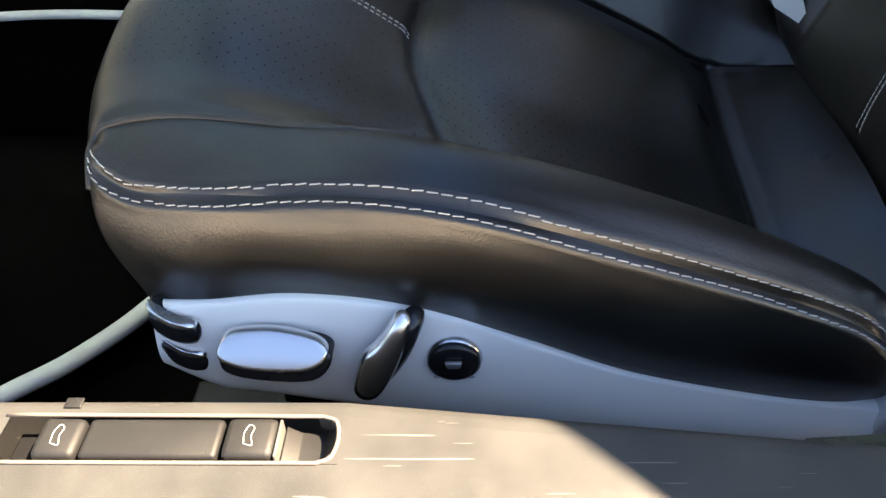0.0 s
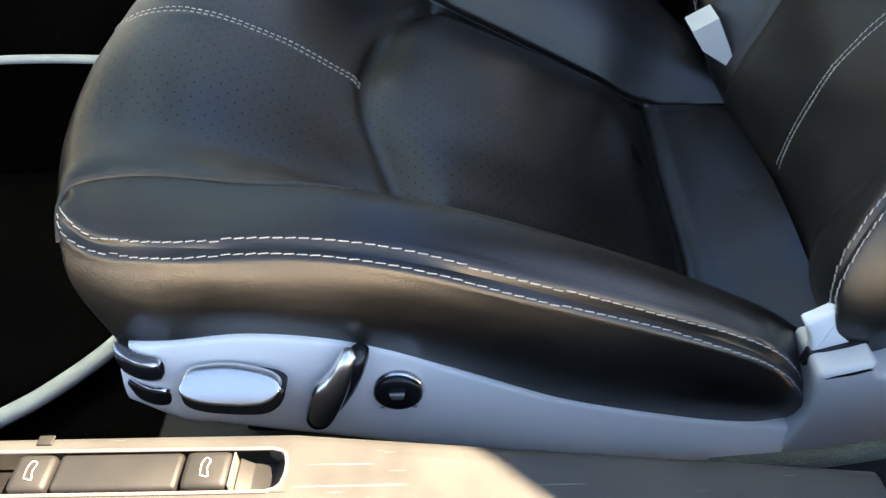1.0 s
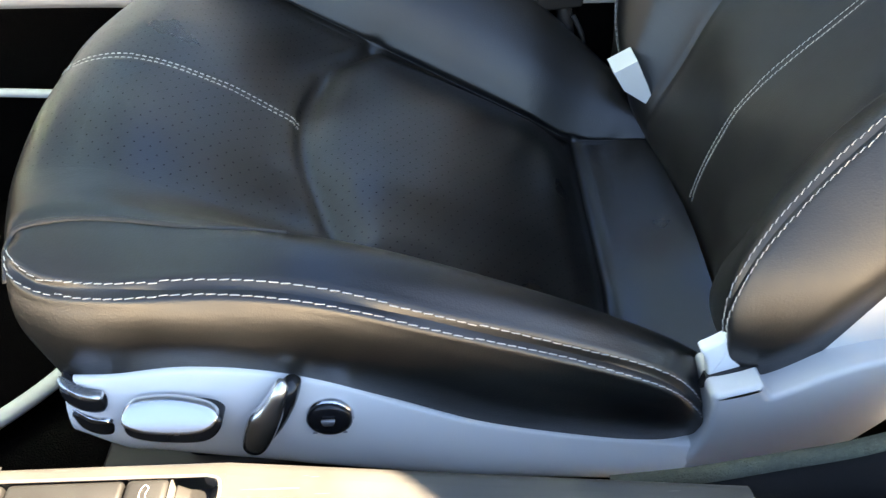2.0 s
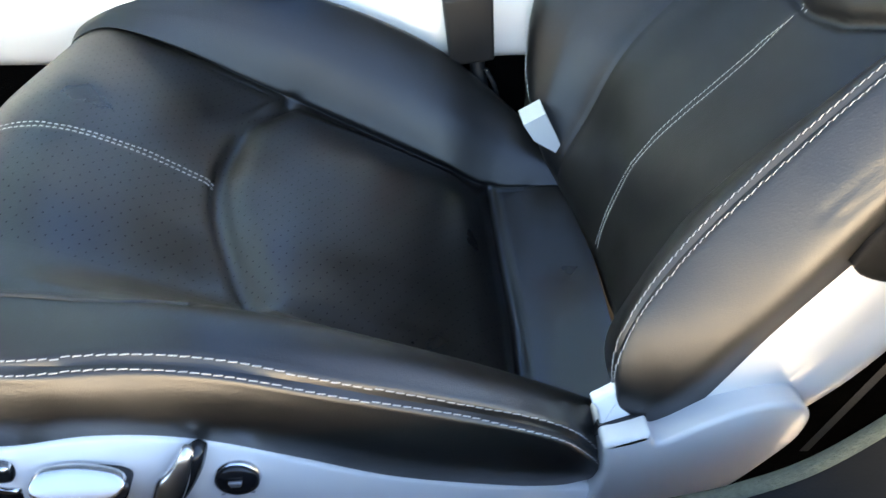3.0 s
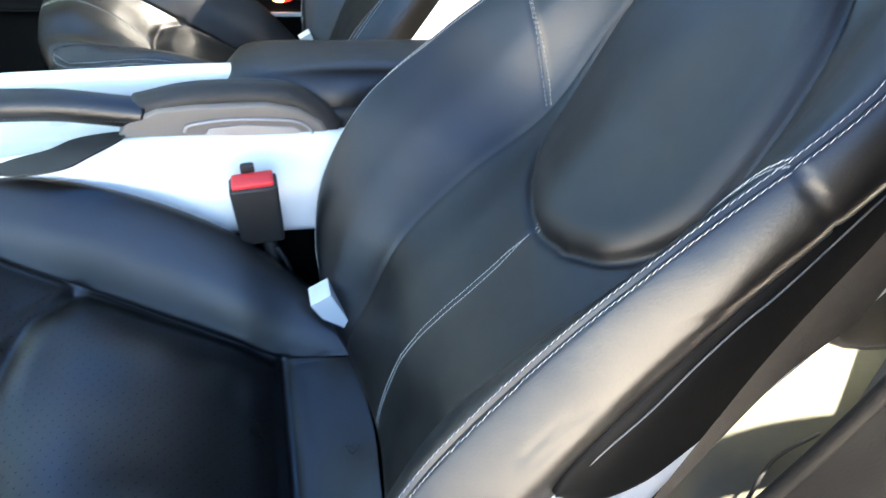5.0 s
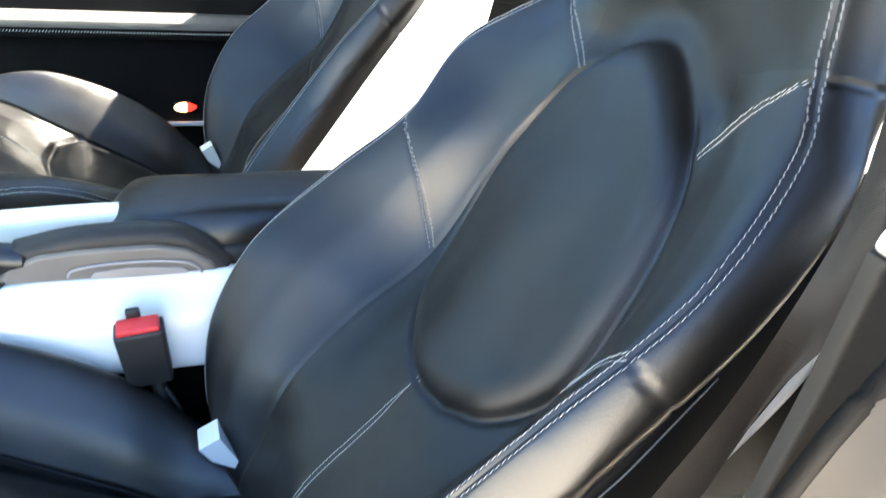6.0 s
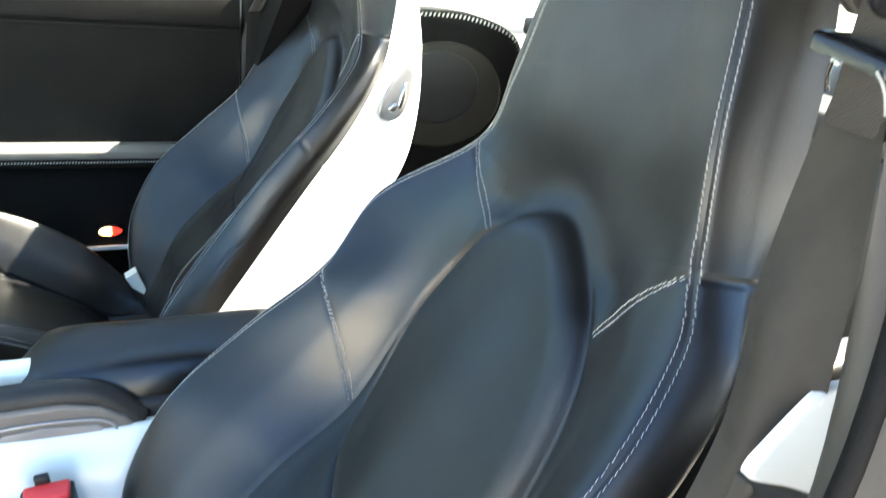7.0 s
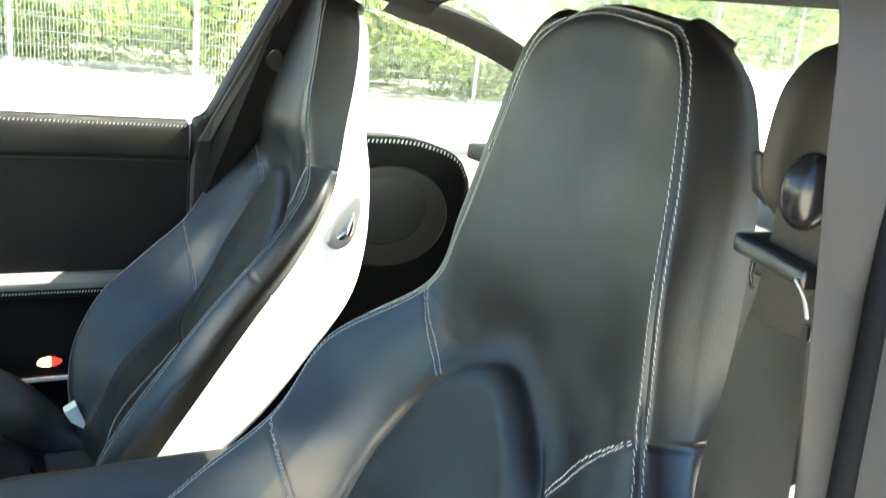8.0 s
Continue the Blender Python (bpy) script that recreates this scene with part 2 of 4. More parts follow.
def stitches(poly, tree, outward, sides=(-0.007, 0.007), length=0.0078, gap=0.0030, width=0.0009, slant=0.0):
    """Rows of thread along a seam, each stitch a small rounded bar that sits in the leather."""
    p = resample(poly, length + gap)
    verts, faces = [], []
    rnd = random.Random(5)
    for k in range(len(p) - 1):
        c, t = Vector((p[k] + p[k + 1]) / 2), Vector(p[k + 1] - p[k]).normalized()
        at, nn, _, _ = tree.find_nearest(c)
        if nn.dot(outward(c)) < 0:
            nn = -nn
        side = nn.cross(t).normalized()
        for s in sides:
            at, n2, _, _ = tree.find_nearest(c + side * s)
            if n2.dot(nn) < 0:
                n2 = -n2
            tt = (t - n2 * t.dot(n2)).normalized()
            tt = (tt + side * (slant + rnd.uniform(-0.05, 0.05))).normalized()
            ss = n2.cross(tt)
            o = len(verts)
            h, w = length / 2, width
            for a, ww, up in ((-h, 0.55, -0.0004), (-h * 0.75, 1, 0.0006), (h * 0.75, 1, 0.0006), (h, 0.55, -0.0004)):
                for b in (-1, 0, 1):
                    verts.append(at + tt * a + ss * (b * w * ww) + n2 * (up + (0.0004 if b == 0 else -0.0003)))
            for r in range(3):
                for q in range(2):
                    faces.append((o + r * 3 + q, o + r * 3 + q + 1, o + r * 3 + q + 4, o + r * 3 + q + 3))
    return mesh_of("stitching", verts, faces, THREAD)


def tube(pts, radius, n=8, seg=10, flat=1.0):
    """A round bar along a curve."""
    p = spline(pts, seg) if len(pts) > 2 else np.array(pts, float)
    bm = bmesh.new()
    rings = []
    for k in range(len(p)):
        t = Vector(p[min(k + 1, len(p) - 1)] - p[max(k - 1, 0)]).normalized()
        a = t.cross(Vector((0, 0, 1))) if abs(t.z) < 0.95 else t.cross(Vector((0, 1, 0)))
        a.normalize()
        b = t.cross(a)
        rings.append([bm.verts.new(Vector(p[k]) + a * (radius * math.cos(2 * math.pi * i / n)) + b * (radius * flat * math.sin(2 * math.pi * i / n))) for i in range(n)])
    for r, s in zip(rings, rings[1:]):
        for i in range(n):
            bm.faces.new((r[i], r[(i + 1) % n], s[(i + 1) % n], s[i]))
    bm.faces.new(rings[0][::-1])
    bm.faces.new(rings[-1])
    for f in bm.faces:
        f.smooth = True
    return bm


def box(lo, hi, bevel=0.004, seg=2):
    bm = bmesh.new()
    c, s = (Vector(lo) + Vector(hi)) / 2, Vector(hi) - Vector(lo)
    bmesh.ops.create_cube(bm, size=1, matrix=Matrix.Translation(c) @ Matrix.Diagonal((*s, 1)))
    if bevel:
        bmesh.ops.bevel(bm, geom=bm.edges[:] + bm.verts[:], offset=min(bevel, min(s) * 0.45), segments=seg, profile=0.6, affect="EDGES", clamp_overlap=True)
        for f in bm.faces:
            f.smooth = True
    return bm


def prism(outline, axis, lo, hi, bevel=0.003, seg=2):
    """An outline on two axes, drawn out along the third."""
    bm = bmesh.new()
    def at(p, d):
        return {"x": (d, p[0], p[1]), "y": (p[0], d, p[1]), "z": (p[0], p[1], d)}[axis]
    a = [bm.verts.new(at(p, lo)) for p in outline]
    b = [bm.verts.new(at(p, hi)) for p in outline]
    n = len(a)
    bm.faces.new(a)
    bm.faces.new(b[::-1])
    for i in range(n):
        bm.faces.new((a[i], b[i], b[(i + 1) % n], a[(i + 1) % n]))
    bmesh.ops.recalc_face_normals(bm, faces=bm.faces)
    if bevel:
        edges = [e for e in bm.edges if len(e.link_faces) == 2 and e.calc_face_angle(0) > 0.5]
        bmesh.ops.bevel(bm, geom=edges, offset=bevel, segments=seg, profile=0.6, affect="EDGES", clamp_overlap=True)
    for f in bm.faces:
        f.smooth = len(f.verts) == 4 and bevel > 0
    return bm


def pillow(outline, place, height, rings=6, back=0.004, power=2.2):
    """A rounded lid over an outline of (a, b); place(a, b, h) gives the point at height h."""
    o = np.array(outline, float)
    c = o.mean(0)
    bm = bmesh.new()
    prev = None
    layers = [(1.0, -back)] + [(1 - k / rings, height * (1 - (1 - k / rings) ** power) ** (1 / power)) for k in range(rings)]
    for f, h in layers:
        ring = [bm.verts.new(place(*(c + (p - c) * f), h)) for p in o]
        if prev:
            for i in range(len(ring)):
                bm.faces.new((prev[i], prev[(i + 1) % len(ring)], ring[(i + 1) % len(ring)], ring[i]))
        prev = ring
    top = bm.verts.new(place(*c, height))
    for i in range(len(prev)):
        bm.faces.new((prev[i], prev[(i + 1) % len(prev)], top))
    bmesh.ops.recalc_face_normals(bm, faces=bm.faces)
    for f in bm.faces:
        f.smooth = True
    return bm


def slab(outline, place, height, bend, rings=5, back=0.01):
    """A plate over an outline of (a, b), its rim rounded over by bend; place(a, b, h) gives the point at height h."""
    o = np.array(outline, float)
    t = np.roll(o, -1, 0) - np.roll(o, 1, 0)
    n = np.stack([-t[:, 1], t[:, 0]], 1) / (np.linalg.norm(t, axis=1, keepdims=True) + 1e-9)
    x, y = o[:, 0], o[:, 1]
    if np.sum(x * np.roll(y, -1) - np.roll(x, -1) * y) < 0:
        n = -n
    bm = bmesh.new()
    prev = None
    layers = [(0, -back)] + [(bend * (1 - math.cos(q)), height - bend * .8 * (1 - math.sin(q))) for q in np.linspace(0, math.pi / 2, rings)]
    for d, h in layers:
        ring = [bm.verts.new(place(*p, h)) for p in o + n * d]
        if prev:
            for i in range(len(ring)):
                bm.faces.new((prev[i], prev[(i + 1) % len(ring)], ring[(i + 1) % len(ring)], ring[i]))
        prev = ring
    bm.faces.new(prev)
    bmesh.ops.recalc_face_normals(bm, faces=bm.faces)
    bmesh.ops.triangulate(bm, faces=[f for f in bm.faces if len(f.verts) > 4])
    for f in bm.faces:
        f.smooth = True
    return bm


def rounded(pts, n=6):
    """A closed smooth outline through a few points."""
    p = np.array(pts, float)
    p3 = np.vstack([p[-1:], p, p[:2]])
    s = spline(np.c_[p3, np.zeros(len(p3))], n)[n:-n, :2]
    return s[:-1] if np.allclose(s[0], s[-1]) else s


# ---- the seat ----
MID = 0.67
CUSHION = [
    [(-.14, .405, .40), (-.160, .398, .412), (-.168, .390, .423), (-.129, .386, .426), (-.070, .386, .431), (.000, .386, .420), (.080, .386, .387), (.157, .386, .352), (.247, .386, .328), (.305, .388, .316), (.338, .396, .310)],
    [(-.15, .405, .40), (-.178, .400, .435), (-.192, .405, .470), (-.140, .383, .467), (-.070, .372, .473), (.005, .369, .467), (.085, .368, .445), (.165, .369, .410), (.250, .372, .380), (.312, .377, .354), (.348, .393, .318)],
    [(-.15, .410, .40), (-.188, .415, .460), (-.196, .424, .505), (-.150, .402, .503), (-.080, .385, .511), (.000, .378, .512), (.080, .372, .496), (.160, .372, .466), (.240, .376, .432), (.308, .381, .393), (.352, .398, .330)],
    [(-.15, .445, .40), (-.200, .442, .460), (-.204, .449, .511), (-.160, .450, .524), (-.075, .444, .522), (.000, .433, .521), (.080, .424, .507), (.160, .413, .486), (.240, .413, .451), (.312, .423, .405), (.362, .446, .352)],
    [(-.15, .520, .40), (-.212, .520, .470), (-.222, .520, .518), (-.152, .520, .525), (-.072, .515, .494), (.000, .510, .458), (.080, .500, .436), (.160, .490, .405), (.240, .482, .366), (.303, .475, .316), (.392, .458, .338)],
    [(-.15, .595, .40), (-.215, .595, .480), (-.226, .595, .532), (-.160, .595, .547), (-.080, .595, .515), (.000, .595, .466), (.080, .590, .449), (.160, .590, .420), (.240, .590, .378), (.303, .590, .324), (.398, .580, .355)],
    [(-.15, .670, .40), (-.215, .670, .487), (-.226, .670, .537), (-.162, .670, .554), (-.085, .670, .526), (.000, .670, .472), (.080, .670, .456), (.160, .670, .430), (.240, .670, .388), (.304, .670, .332), (.405, .670, .352)],
    [(-.15, .745, .40), (-.210, .745, .492), (-.220, .745, .542), (-.158, .745, .558), (-.083, .745, .530), (.000, .750, .477), (.080, .745, .461), (.160, .745, .436), (.240, .745, .396), (.304, .745, .344), (0.403, 0.745, 0.353)],
    [(-.14, .850, .42), (-.185, .870, .505), (-.190, .868, .545), (-.150, .885, .560), (-.080, .880, .535), (.000, .860, .500), (.080, .847, .463), (.169, .833, .421), (.240, .822, .387), (.304, .814, .356), (0.400, 0.803, 0.362)],
    [(-.14, .880, .42), (-.182, .890, .508), (-.185, .892, .556), (-.140, .902, .574), (-.075, .897, .575), (.000, .884, .563), (.080, .872, .536), (.165, .864, .500), (.245, .853, .462), (.318, .840, .412), (.398, .820, .380)],
    [(-.14, .905, .42), (-.175, .905, .510), (-.172, .912, .556), (-.120, .914, .584), (-.062, .914, .598), (.005, .916, .599), (.090, .915, .579), (.176, .909, .547), (.255, .897, .505), (.330, .874, .445), (.402, .845, .383)],
    [(-.14, .930, .42), (-.165, .925, .500), (-.155, .932, .545), (-.110, .938, .565), (-.055, .940, .572), (.010, .941, .570), (.095, .940, .550), (.180, .935, .515), (.258, .925, .475), (.335, .905, .420), (.402, .870, .370)],
    [(-.13, .935, .42), (-.145, .930, .440), (-.140, .935, .450), (-.100, .940, .450), (-.050, .942, .450), (.010, .942, .445), (.095, .942, .430), (.180, .940, .400), (.258, .935, .370), (.335, .920, .340), (.402, .890, .330)],
]
# one more line low on the far bolster's wall, for a crisp fold at its foot
CUSHION.insert(9, [tuple(a[k] * .84 + b[k] * .16 + (0, -.0005, .0015)[k] * min(1, max(0, (i - 2) / 3)) * (i < 10) for k in range(3)) for i, (a, b) in enumerate(zip(CUSHION[8], CUSHION[9]))])
NEAR_INNER = [(.392, .535, .375), (.420, .530, .450), (.462, .525, .545), (.542, .512, .629), (.637, .505, .706), (.703, .511, .828), (.745, .528, .915), (.786, .552, 1.030), (.800, .560, 1.130), (.822, .575, 1.250), (.838, .598, 1.340), (.846, .625, 1.383)]
CENTRE = [(.408, .670, .362), (.421, .670, .442), (.450, .670, .505), (.540, .670, .606), (.612, .670, .700), (.695, .670, .830), (.757, .670, .940), (.795, .670, 1.040), (.803, .670, 1.130), (.825, .670, 1.250), (.840, .670, 1.345), (.847, .670, 1.388)]
FAR_INNER = [(.387, .801, .386), (.417, .805, .463), (.460, .812, .552), (.542, .829, .629), (.637, .836, .706), (.703, .829, .828), (.745, .812, .910), (.786, .788, 1.030), (.801, .780, 1.130), (.824, .765, 1.250), (.840, .742, 1.343), (.848, .715, 1.385)]
NEAR_PIPE = [(.350, .410, .419), (.358, .421, .482), (.412, .440, .561), (.500, .438, .680), (.582, .420, .792), (.684, .407, .908), (.758, .433, .999), (.786, .466, 1.059), (.793, .486, 1.160), (.809, .507, 1.258), (.822, .530, 1.335), (.834, .561, 1.371)]
FAR_EDGE = [(.366, .868, .435), (.356, .899, .497), (.372, .933, .582), (.429, .941, .688), (.525, .948, .772), (.617, .930, .857), (.690, .945, .950), (.787, .868, 1.044), (.809, .842, 1.125), (.831, .820, 1.246), (.843, .793, 1.340), (.850, .750, 1.374)]
NEAR_REAR = [(.395, .408, .345), (.430, .402, .405), (.475, .400, .490), (.565, .405, .615), (.660, .410, .745), (.755, .415, .870), (.815, .430, .970), (.850, .452, 1.050), (.866, .463, 1.155), (.877, .481, 1.252), (.881, .510, 1.331), (.885, .549, 1.366)]
NEAR_SIDE = [(.365, .402, .385), (.392, .392, .435), (.445, .392, .520), (.532, .398, .650), (.620, .388, .768), (.722, .384, .888), (.790, .405, .985), (.822, .450, 1.055), (.832, .470, 1.158), (.848, .487, 1.256), (.856, .514, 1.341), (.852, .561, 1.384)]


def between(a, b, f, push=0.0):
    out = []
    for i, (p, q) in enumerate(zip(a, b)):
        w = push if i < 6 else push * 0.5 if i == 6 else 0.002
        out.append((p[0] * (1 - f) + q[0] * f - w * 0.86, p[1] * (1 - f) + q[1] * f, p[2] * (1 - f) + q[2] * f + w * 0.5))
    return out


def mirrored(curve):
    return [(x, 2 * MID - y, z) for x, y, z in curve]


def over_top(curve):
    """Carry a line of the backrest over the top of the head to its rear."""
    x, y, z = curve[-1]
    if x > .845 and y < .57:
        return curve + [(x + .014, y + .004, z + .002), (x + .024, y + .040, z - .014)]
    if x > .86:
        return curve + [(x * .5 + .4490, y * .90 + MID * .10, z + .007), (.900, y * .74 + MID * .26, z + .003)]
    in_y = y + (MID - y) * 0.04
    return curve + [(x + .022, in_y, z + (.013 if y < .57 else .008)), (x + .058, y + (MID - y) * 0.1, z + .000)]


FAR_SIDE = between(FAR_EDGE, mirrored(NEAR_SIDE), 0.75)
FAR_REAR = mirrored(NEAR_REAR)
def tucked(curve):
    """Carry a line of the backrest down behind the cushion."""
    x, y, z = curve[0]
    return [(min(x + .035, .43), y + (MID - y) * .06, z - .075)] + curve


BACK = [tucked(over_top(c)) for c in (
    NEAR_REAR, NEAR_SIDE, NEAR_PIPE, between(NEAR_PIPE, NEAR_INNER, 0.5, 0.012), NEAR_INNER, between(NEAR_INNER, CENTRE, 0.5, -0.004), CENTRE,
    between(CENTRE, FAR_INNER, 0.5, -0.004), FAR_INNER, between(FAR_INNER, FAR_EDGE, 0.5, 0.012), FAR_EDGE, FAR_SIDE, FAR_REAR)]

# seams of the cushion
PIPE_C = spline([(-.193, .438, .519), (-.202, .425, .517), (-.170, .408, .500), (-.113, .388, .508), (-.034, .382, .514), (.040, .375, .508), (.121, .370, .482), (.208, .375, .446), (.298, .379, .403), (.346, .392, .345), (.356, .404, .295), (.344, .407, .276)])
CREST_C = spline([(-.198, .416, .494), (-.203, .426, .508), (-.202, .440, .517), (-.191, .447, .522), (-.163, .451, .525), (-.11, .449, .5245), (-.045, .437, .521), (.010, .432, .515)])
MID_C = spline([(-.226, .67, .520), (-.205, .67, .552), (-.164, .67, .555), (-.115, .67, .538), (-.065, .67, .516), (-.025, .67, .493), (-.004, .67, .474)])
HUMP_C = spline([(.058, .848, .474), (.036, .820, .474), (.010, .780, .473), (-.003, .697, .475), (.001, .628, .472), (.021, .555, .457), (.049, .490, .436)])
VALLEY_C = spline([(.049, .490, .436), (.10, .490, .425), (.16, .484, .402), (.24, .478, .366), (.297, .474, .316)])
CREASE_C = spline([(.303, .824, .355), (.304, .732, .342), (.303, .638, .327), (.299, .535, .316), (.297, .475, .312)])
FAR_C = spline([(-.143, .901, .558), (-.049, .868, .522), (.034, .852, .484), (.169, .833, .420), (.304, .813, .356), (.36, .808, .365)])
# seams of the backrest
TOP = (.847, .67, 1.389)
EDGE_B = spline(NEAR_PIPE + [(.841, .612, 1.384), TOP, (.850, .712, 1.385)] + FAR_EDGE[::-1])
MID_B = spline([(.406, .67, .366), (.421, .67, .442), (.450, .67, .505), (.480, .67, .544), (.537, .67, .603), (.593, .67, .637)])
INNER_B = [spline(NEAR_INNER[:7]), spline(FAR_INNER[:7])]
SHOULDER_FAR = spline([(.617, .930, .857), (.628, .88, .79), (.641, .842, .709)])
SHOULDER_NEAR = spline([(.640, .412, .858), (.632, .430, .838), (.622, .445, .815), (.626, .468, .788)])
NECK_FAR = spline([(.789, .867, 1.044), (.772, .815, 1.000), (.767, .775, .962)])
NECK_NEAR = spline([(.789, .473, 1.046), (.775, .515, 1.005), (.767, .545, .955)])
SHOULDER_SIDE = spline([(.640, .412, .858), (.655, .392, .838), (.673, .392, .820), (.705, .412, .800)])
NECK_SIDE = spline([(.789, .473, 1.046), (.822, .452, 1.048), (.850, .454, 1.046)])
KB = 30
WEAR = [spline(q) for q in ([(.471, .392, .600), (.488, .392, .623), (.503, .392, .640)], [(.487, .392, .598), (.503, .392, .617), (.517, .392, .630)], [(.582, .392, .733), (.609, .392, .745), (.636, .392, .753)], [(.609, .392, .718), (.629, .392, .739), (.645, .392, .756)], [(.495, .392, .619), (.511, .392, .639), (.531, .392, .655)])]
PAD = spline([(.600, .610, .637), (.593, .670, .632), (.602, .749, .654), (.627, .807, .707), (.696, .821, .826), (.733, .813, .887), (.765, .783, .953), (.790, .737, 1.000), (.804, .679, 1.023), (.808, .628, 1.011), (.790, .573, .966), (.763, .540, .922), (.729, .522, .868), (.691, .513, .798), (.650, .519, .730), (.618, .560, .665), (.600, .610, .637)], 6)


def snapped(curve, tree):
    """The curve laid onto a surface."""
    return np.array([tuple(tree.find_nearest(Vector(q))[0]) for q in resample(np.asarray(curve, float), .008)])


def sink(v, n, curve, depth, width):
    d = near_curve(v, curve)
    return v - n * (depth * np.exp(-(d / width) ** 2))[:, :, None]


def grooves(v, n, cuts):
    """Sink several seams at once, the deepest of them counting at each point."""
    depth = np.zeros(v.shape[:2])
    for curve, deep, wide in cuts:
        depth = np.maximum(depth, deep * np.exp(-(near_curve(v, curve) / wide) ** 2))
    return v - n * depth[:, :, None]


def cushion_surface():
    v = loft(CUSHION, 15, 16)
    n = normals(v)
    if n[len(n) // 2, 90, 2] < 0:
        n = -n
    # the seat's raised rear field, between the front roll, the bolsters and the rear fold
    d = np.minimum(np.minimum(near_curve(v, HUMP_C), near_curve(v, VALLEY_C)), np.minimum(near_curve(v, CREASE_C), near_curve(v, FAR_C)))
    field = np.vstack([HUMP_C[:, :2], VALLEY_C[:, :2], np.array([(.30, .50), (.304, .60), (.304, .73), (.303, .815), (.2, .828)])])
    m = inside(v[:, :, 0], v[:, :, 1], field) & (v[:, :, 2] > .3)
    h = np.clip(d / 0.035, 0, 1)
    v = v + n * (np.where(m, 0.010 * h * h * (3 - 2 * h), 0))[:, :, None]
    v = grooves(v, n, ((HUMP_C, .0105, .0085), (CREASE_C, .009, .007), (FAR_C, .001, .005), (VALLEY_C, .005, .008)))
    for curve, depth, width in ((PIPE_C, .0030, .0035), (CREST_C, -.0016, .003), (CREST_C + np.array((.002, .011, 0)), .0045, .007), (MID_C, .0016, .003)):
        v = sink(v, n, curve, depth, width)
    # the sewn edge stands a little proud between its two rows of thread
    d = near_curve(v, PIPE_C)
    return v + n * (0.0012 * np.exp(-((d - 0.0075) / 0.004) ** 2))[:, :, None]


def even_head(v):
    """Stretch the leather of the headrest smoothly between its two sewn edges and over its top."""
    v = v.copy()
    rows = np.clip((np.arange(v.shape[1]) - 8.2 * KB) / (1.6 * KB), 0, 1)[None, :, None]
    for _ in range(900):
        v[2 * KB + 1:10 * KB] += rows * .25 * (v[2 * KB:10 * KB - 1] + v[2 * KB + 2:10 * KB + 1] - 2 * v[2 * KB + 1:10 * KB])
    rows = np.clip((np.arange(v.shape[1]) - 11 * KB) / (1.2 * KB), 0, 1)[None, :, None]
    for _ in range(160):
        v[:, 1:-1] += rows[:, 1:-1] * .25 * (v[:, :-2] + v[:, 2:] - 2 * v[:, 1:-1])
        v[1:-1] += rows * .25 * (v[:-2] + v[2:] - 2 * v[1:-1])
    return v


def back_surface():
    v = even_head(loft(BACK, KB, KB))
    n = normals(v)
    if n[len(n) // 2, 6 * KB, 0] > 0:
        n = -n
    lie = tree_of(v)
    PAD_L = snapped(PAD, lie)
    d = near_curve(v, PAD_L)
    m = inside(v[:, :, 1], v[:, :, 2], PAD_L[:, 1:]) & (np.arange(v.shape[0])[:, None] > 2 * KB) & (np.arange(v.shape[0])[:, None] < 10 * KB) & (np.arange(v.shape[1])[None] < 12 * KB)
    h = np.clip(d / 0.034, 0, 1)
    v = v + n * (np.where(m, 0.017 * np.sin(h * math.pi / 2) ** .8, 0))[:, :, None]
    arc = PAD[np.where(PAD[:, 2] > .965)[0]]
    d = near_curve(v, arc + np.array((.006, 0, .026)))
    v = v - n * (.016 * np.exp(-(d / .034) ** 2) * np.clip((v[:, :, 2] - .945) / .06, 0, 1))[:, :, None]
    cuts = [(PAD_L, .0065, .0065)]
    for curve, depth, width in ((EDGE_B, .0030, .0035), (MID_B, .0016, .003), (INNER_B[0], .0016, .004), (INNER_B[1], .0016, .004), (SHOULDER_FAR, .002, .003), (SHOULDER_NEAR, .002, .003), (NECK_FAR, .002, .003), (NECK_NEAR, .002, .003), (SHOULDER_SIDE, .003, .003), (NECK_SIDE, .003, .003)):
        cuts.append((snapped(curve, lie), depth, width))
    for curve in WEAR:
        cuts.append((snapped(curve, lie), .0007, .0045))
    v = grooves(v, n, cuts)
    return v


def along_rear(k):
    """How deep the hard shell is behind the leather at a station of the backrest."""
    return (.085, .092, .115, .160, .175, .175, .150, .110, .070, .048, .036, .024)[k]


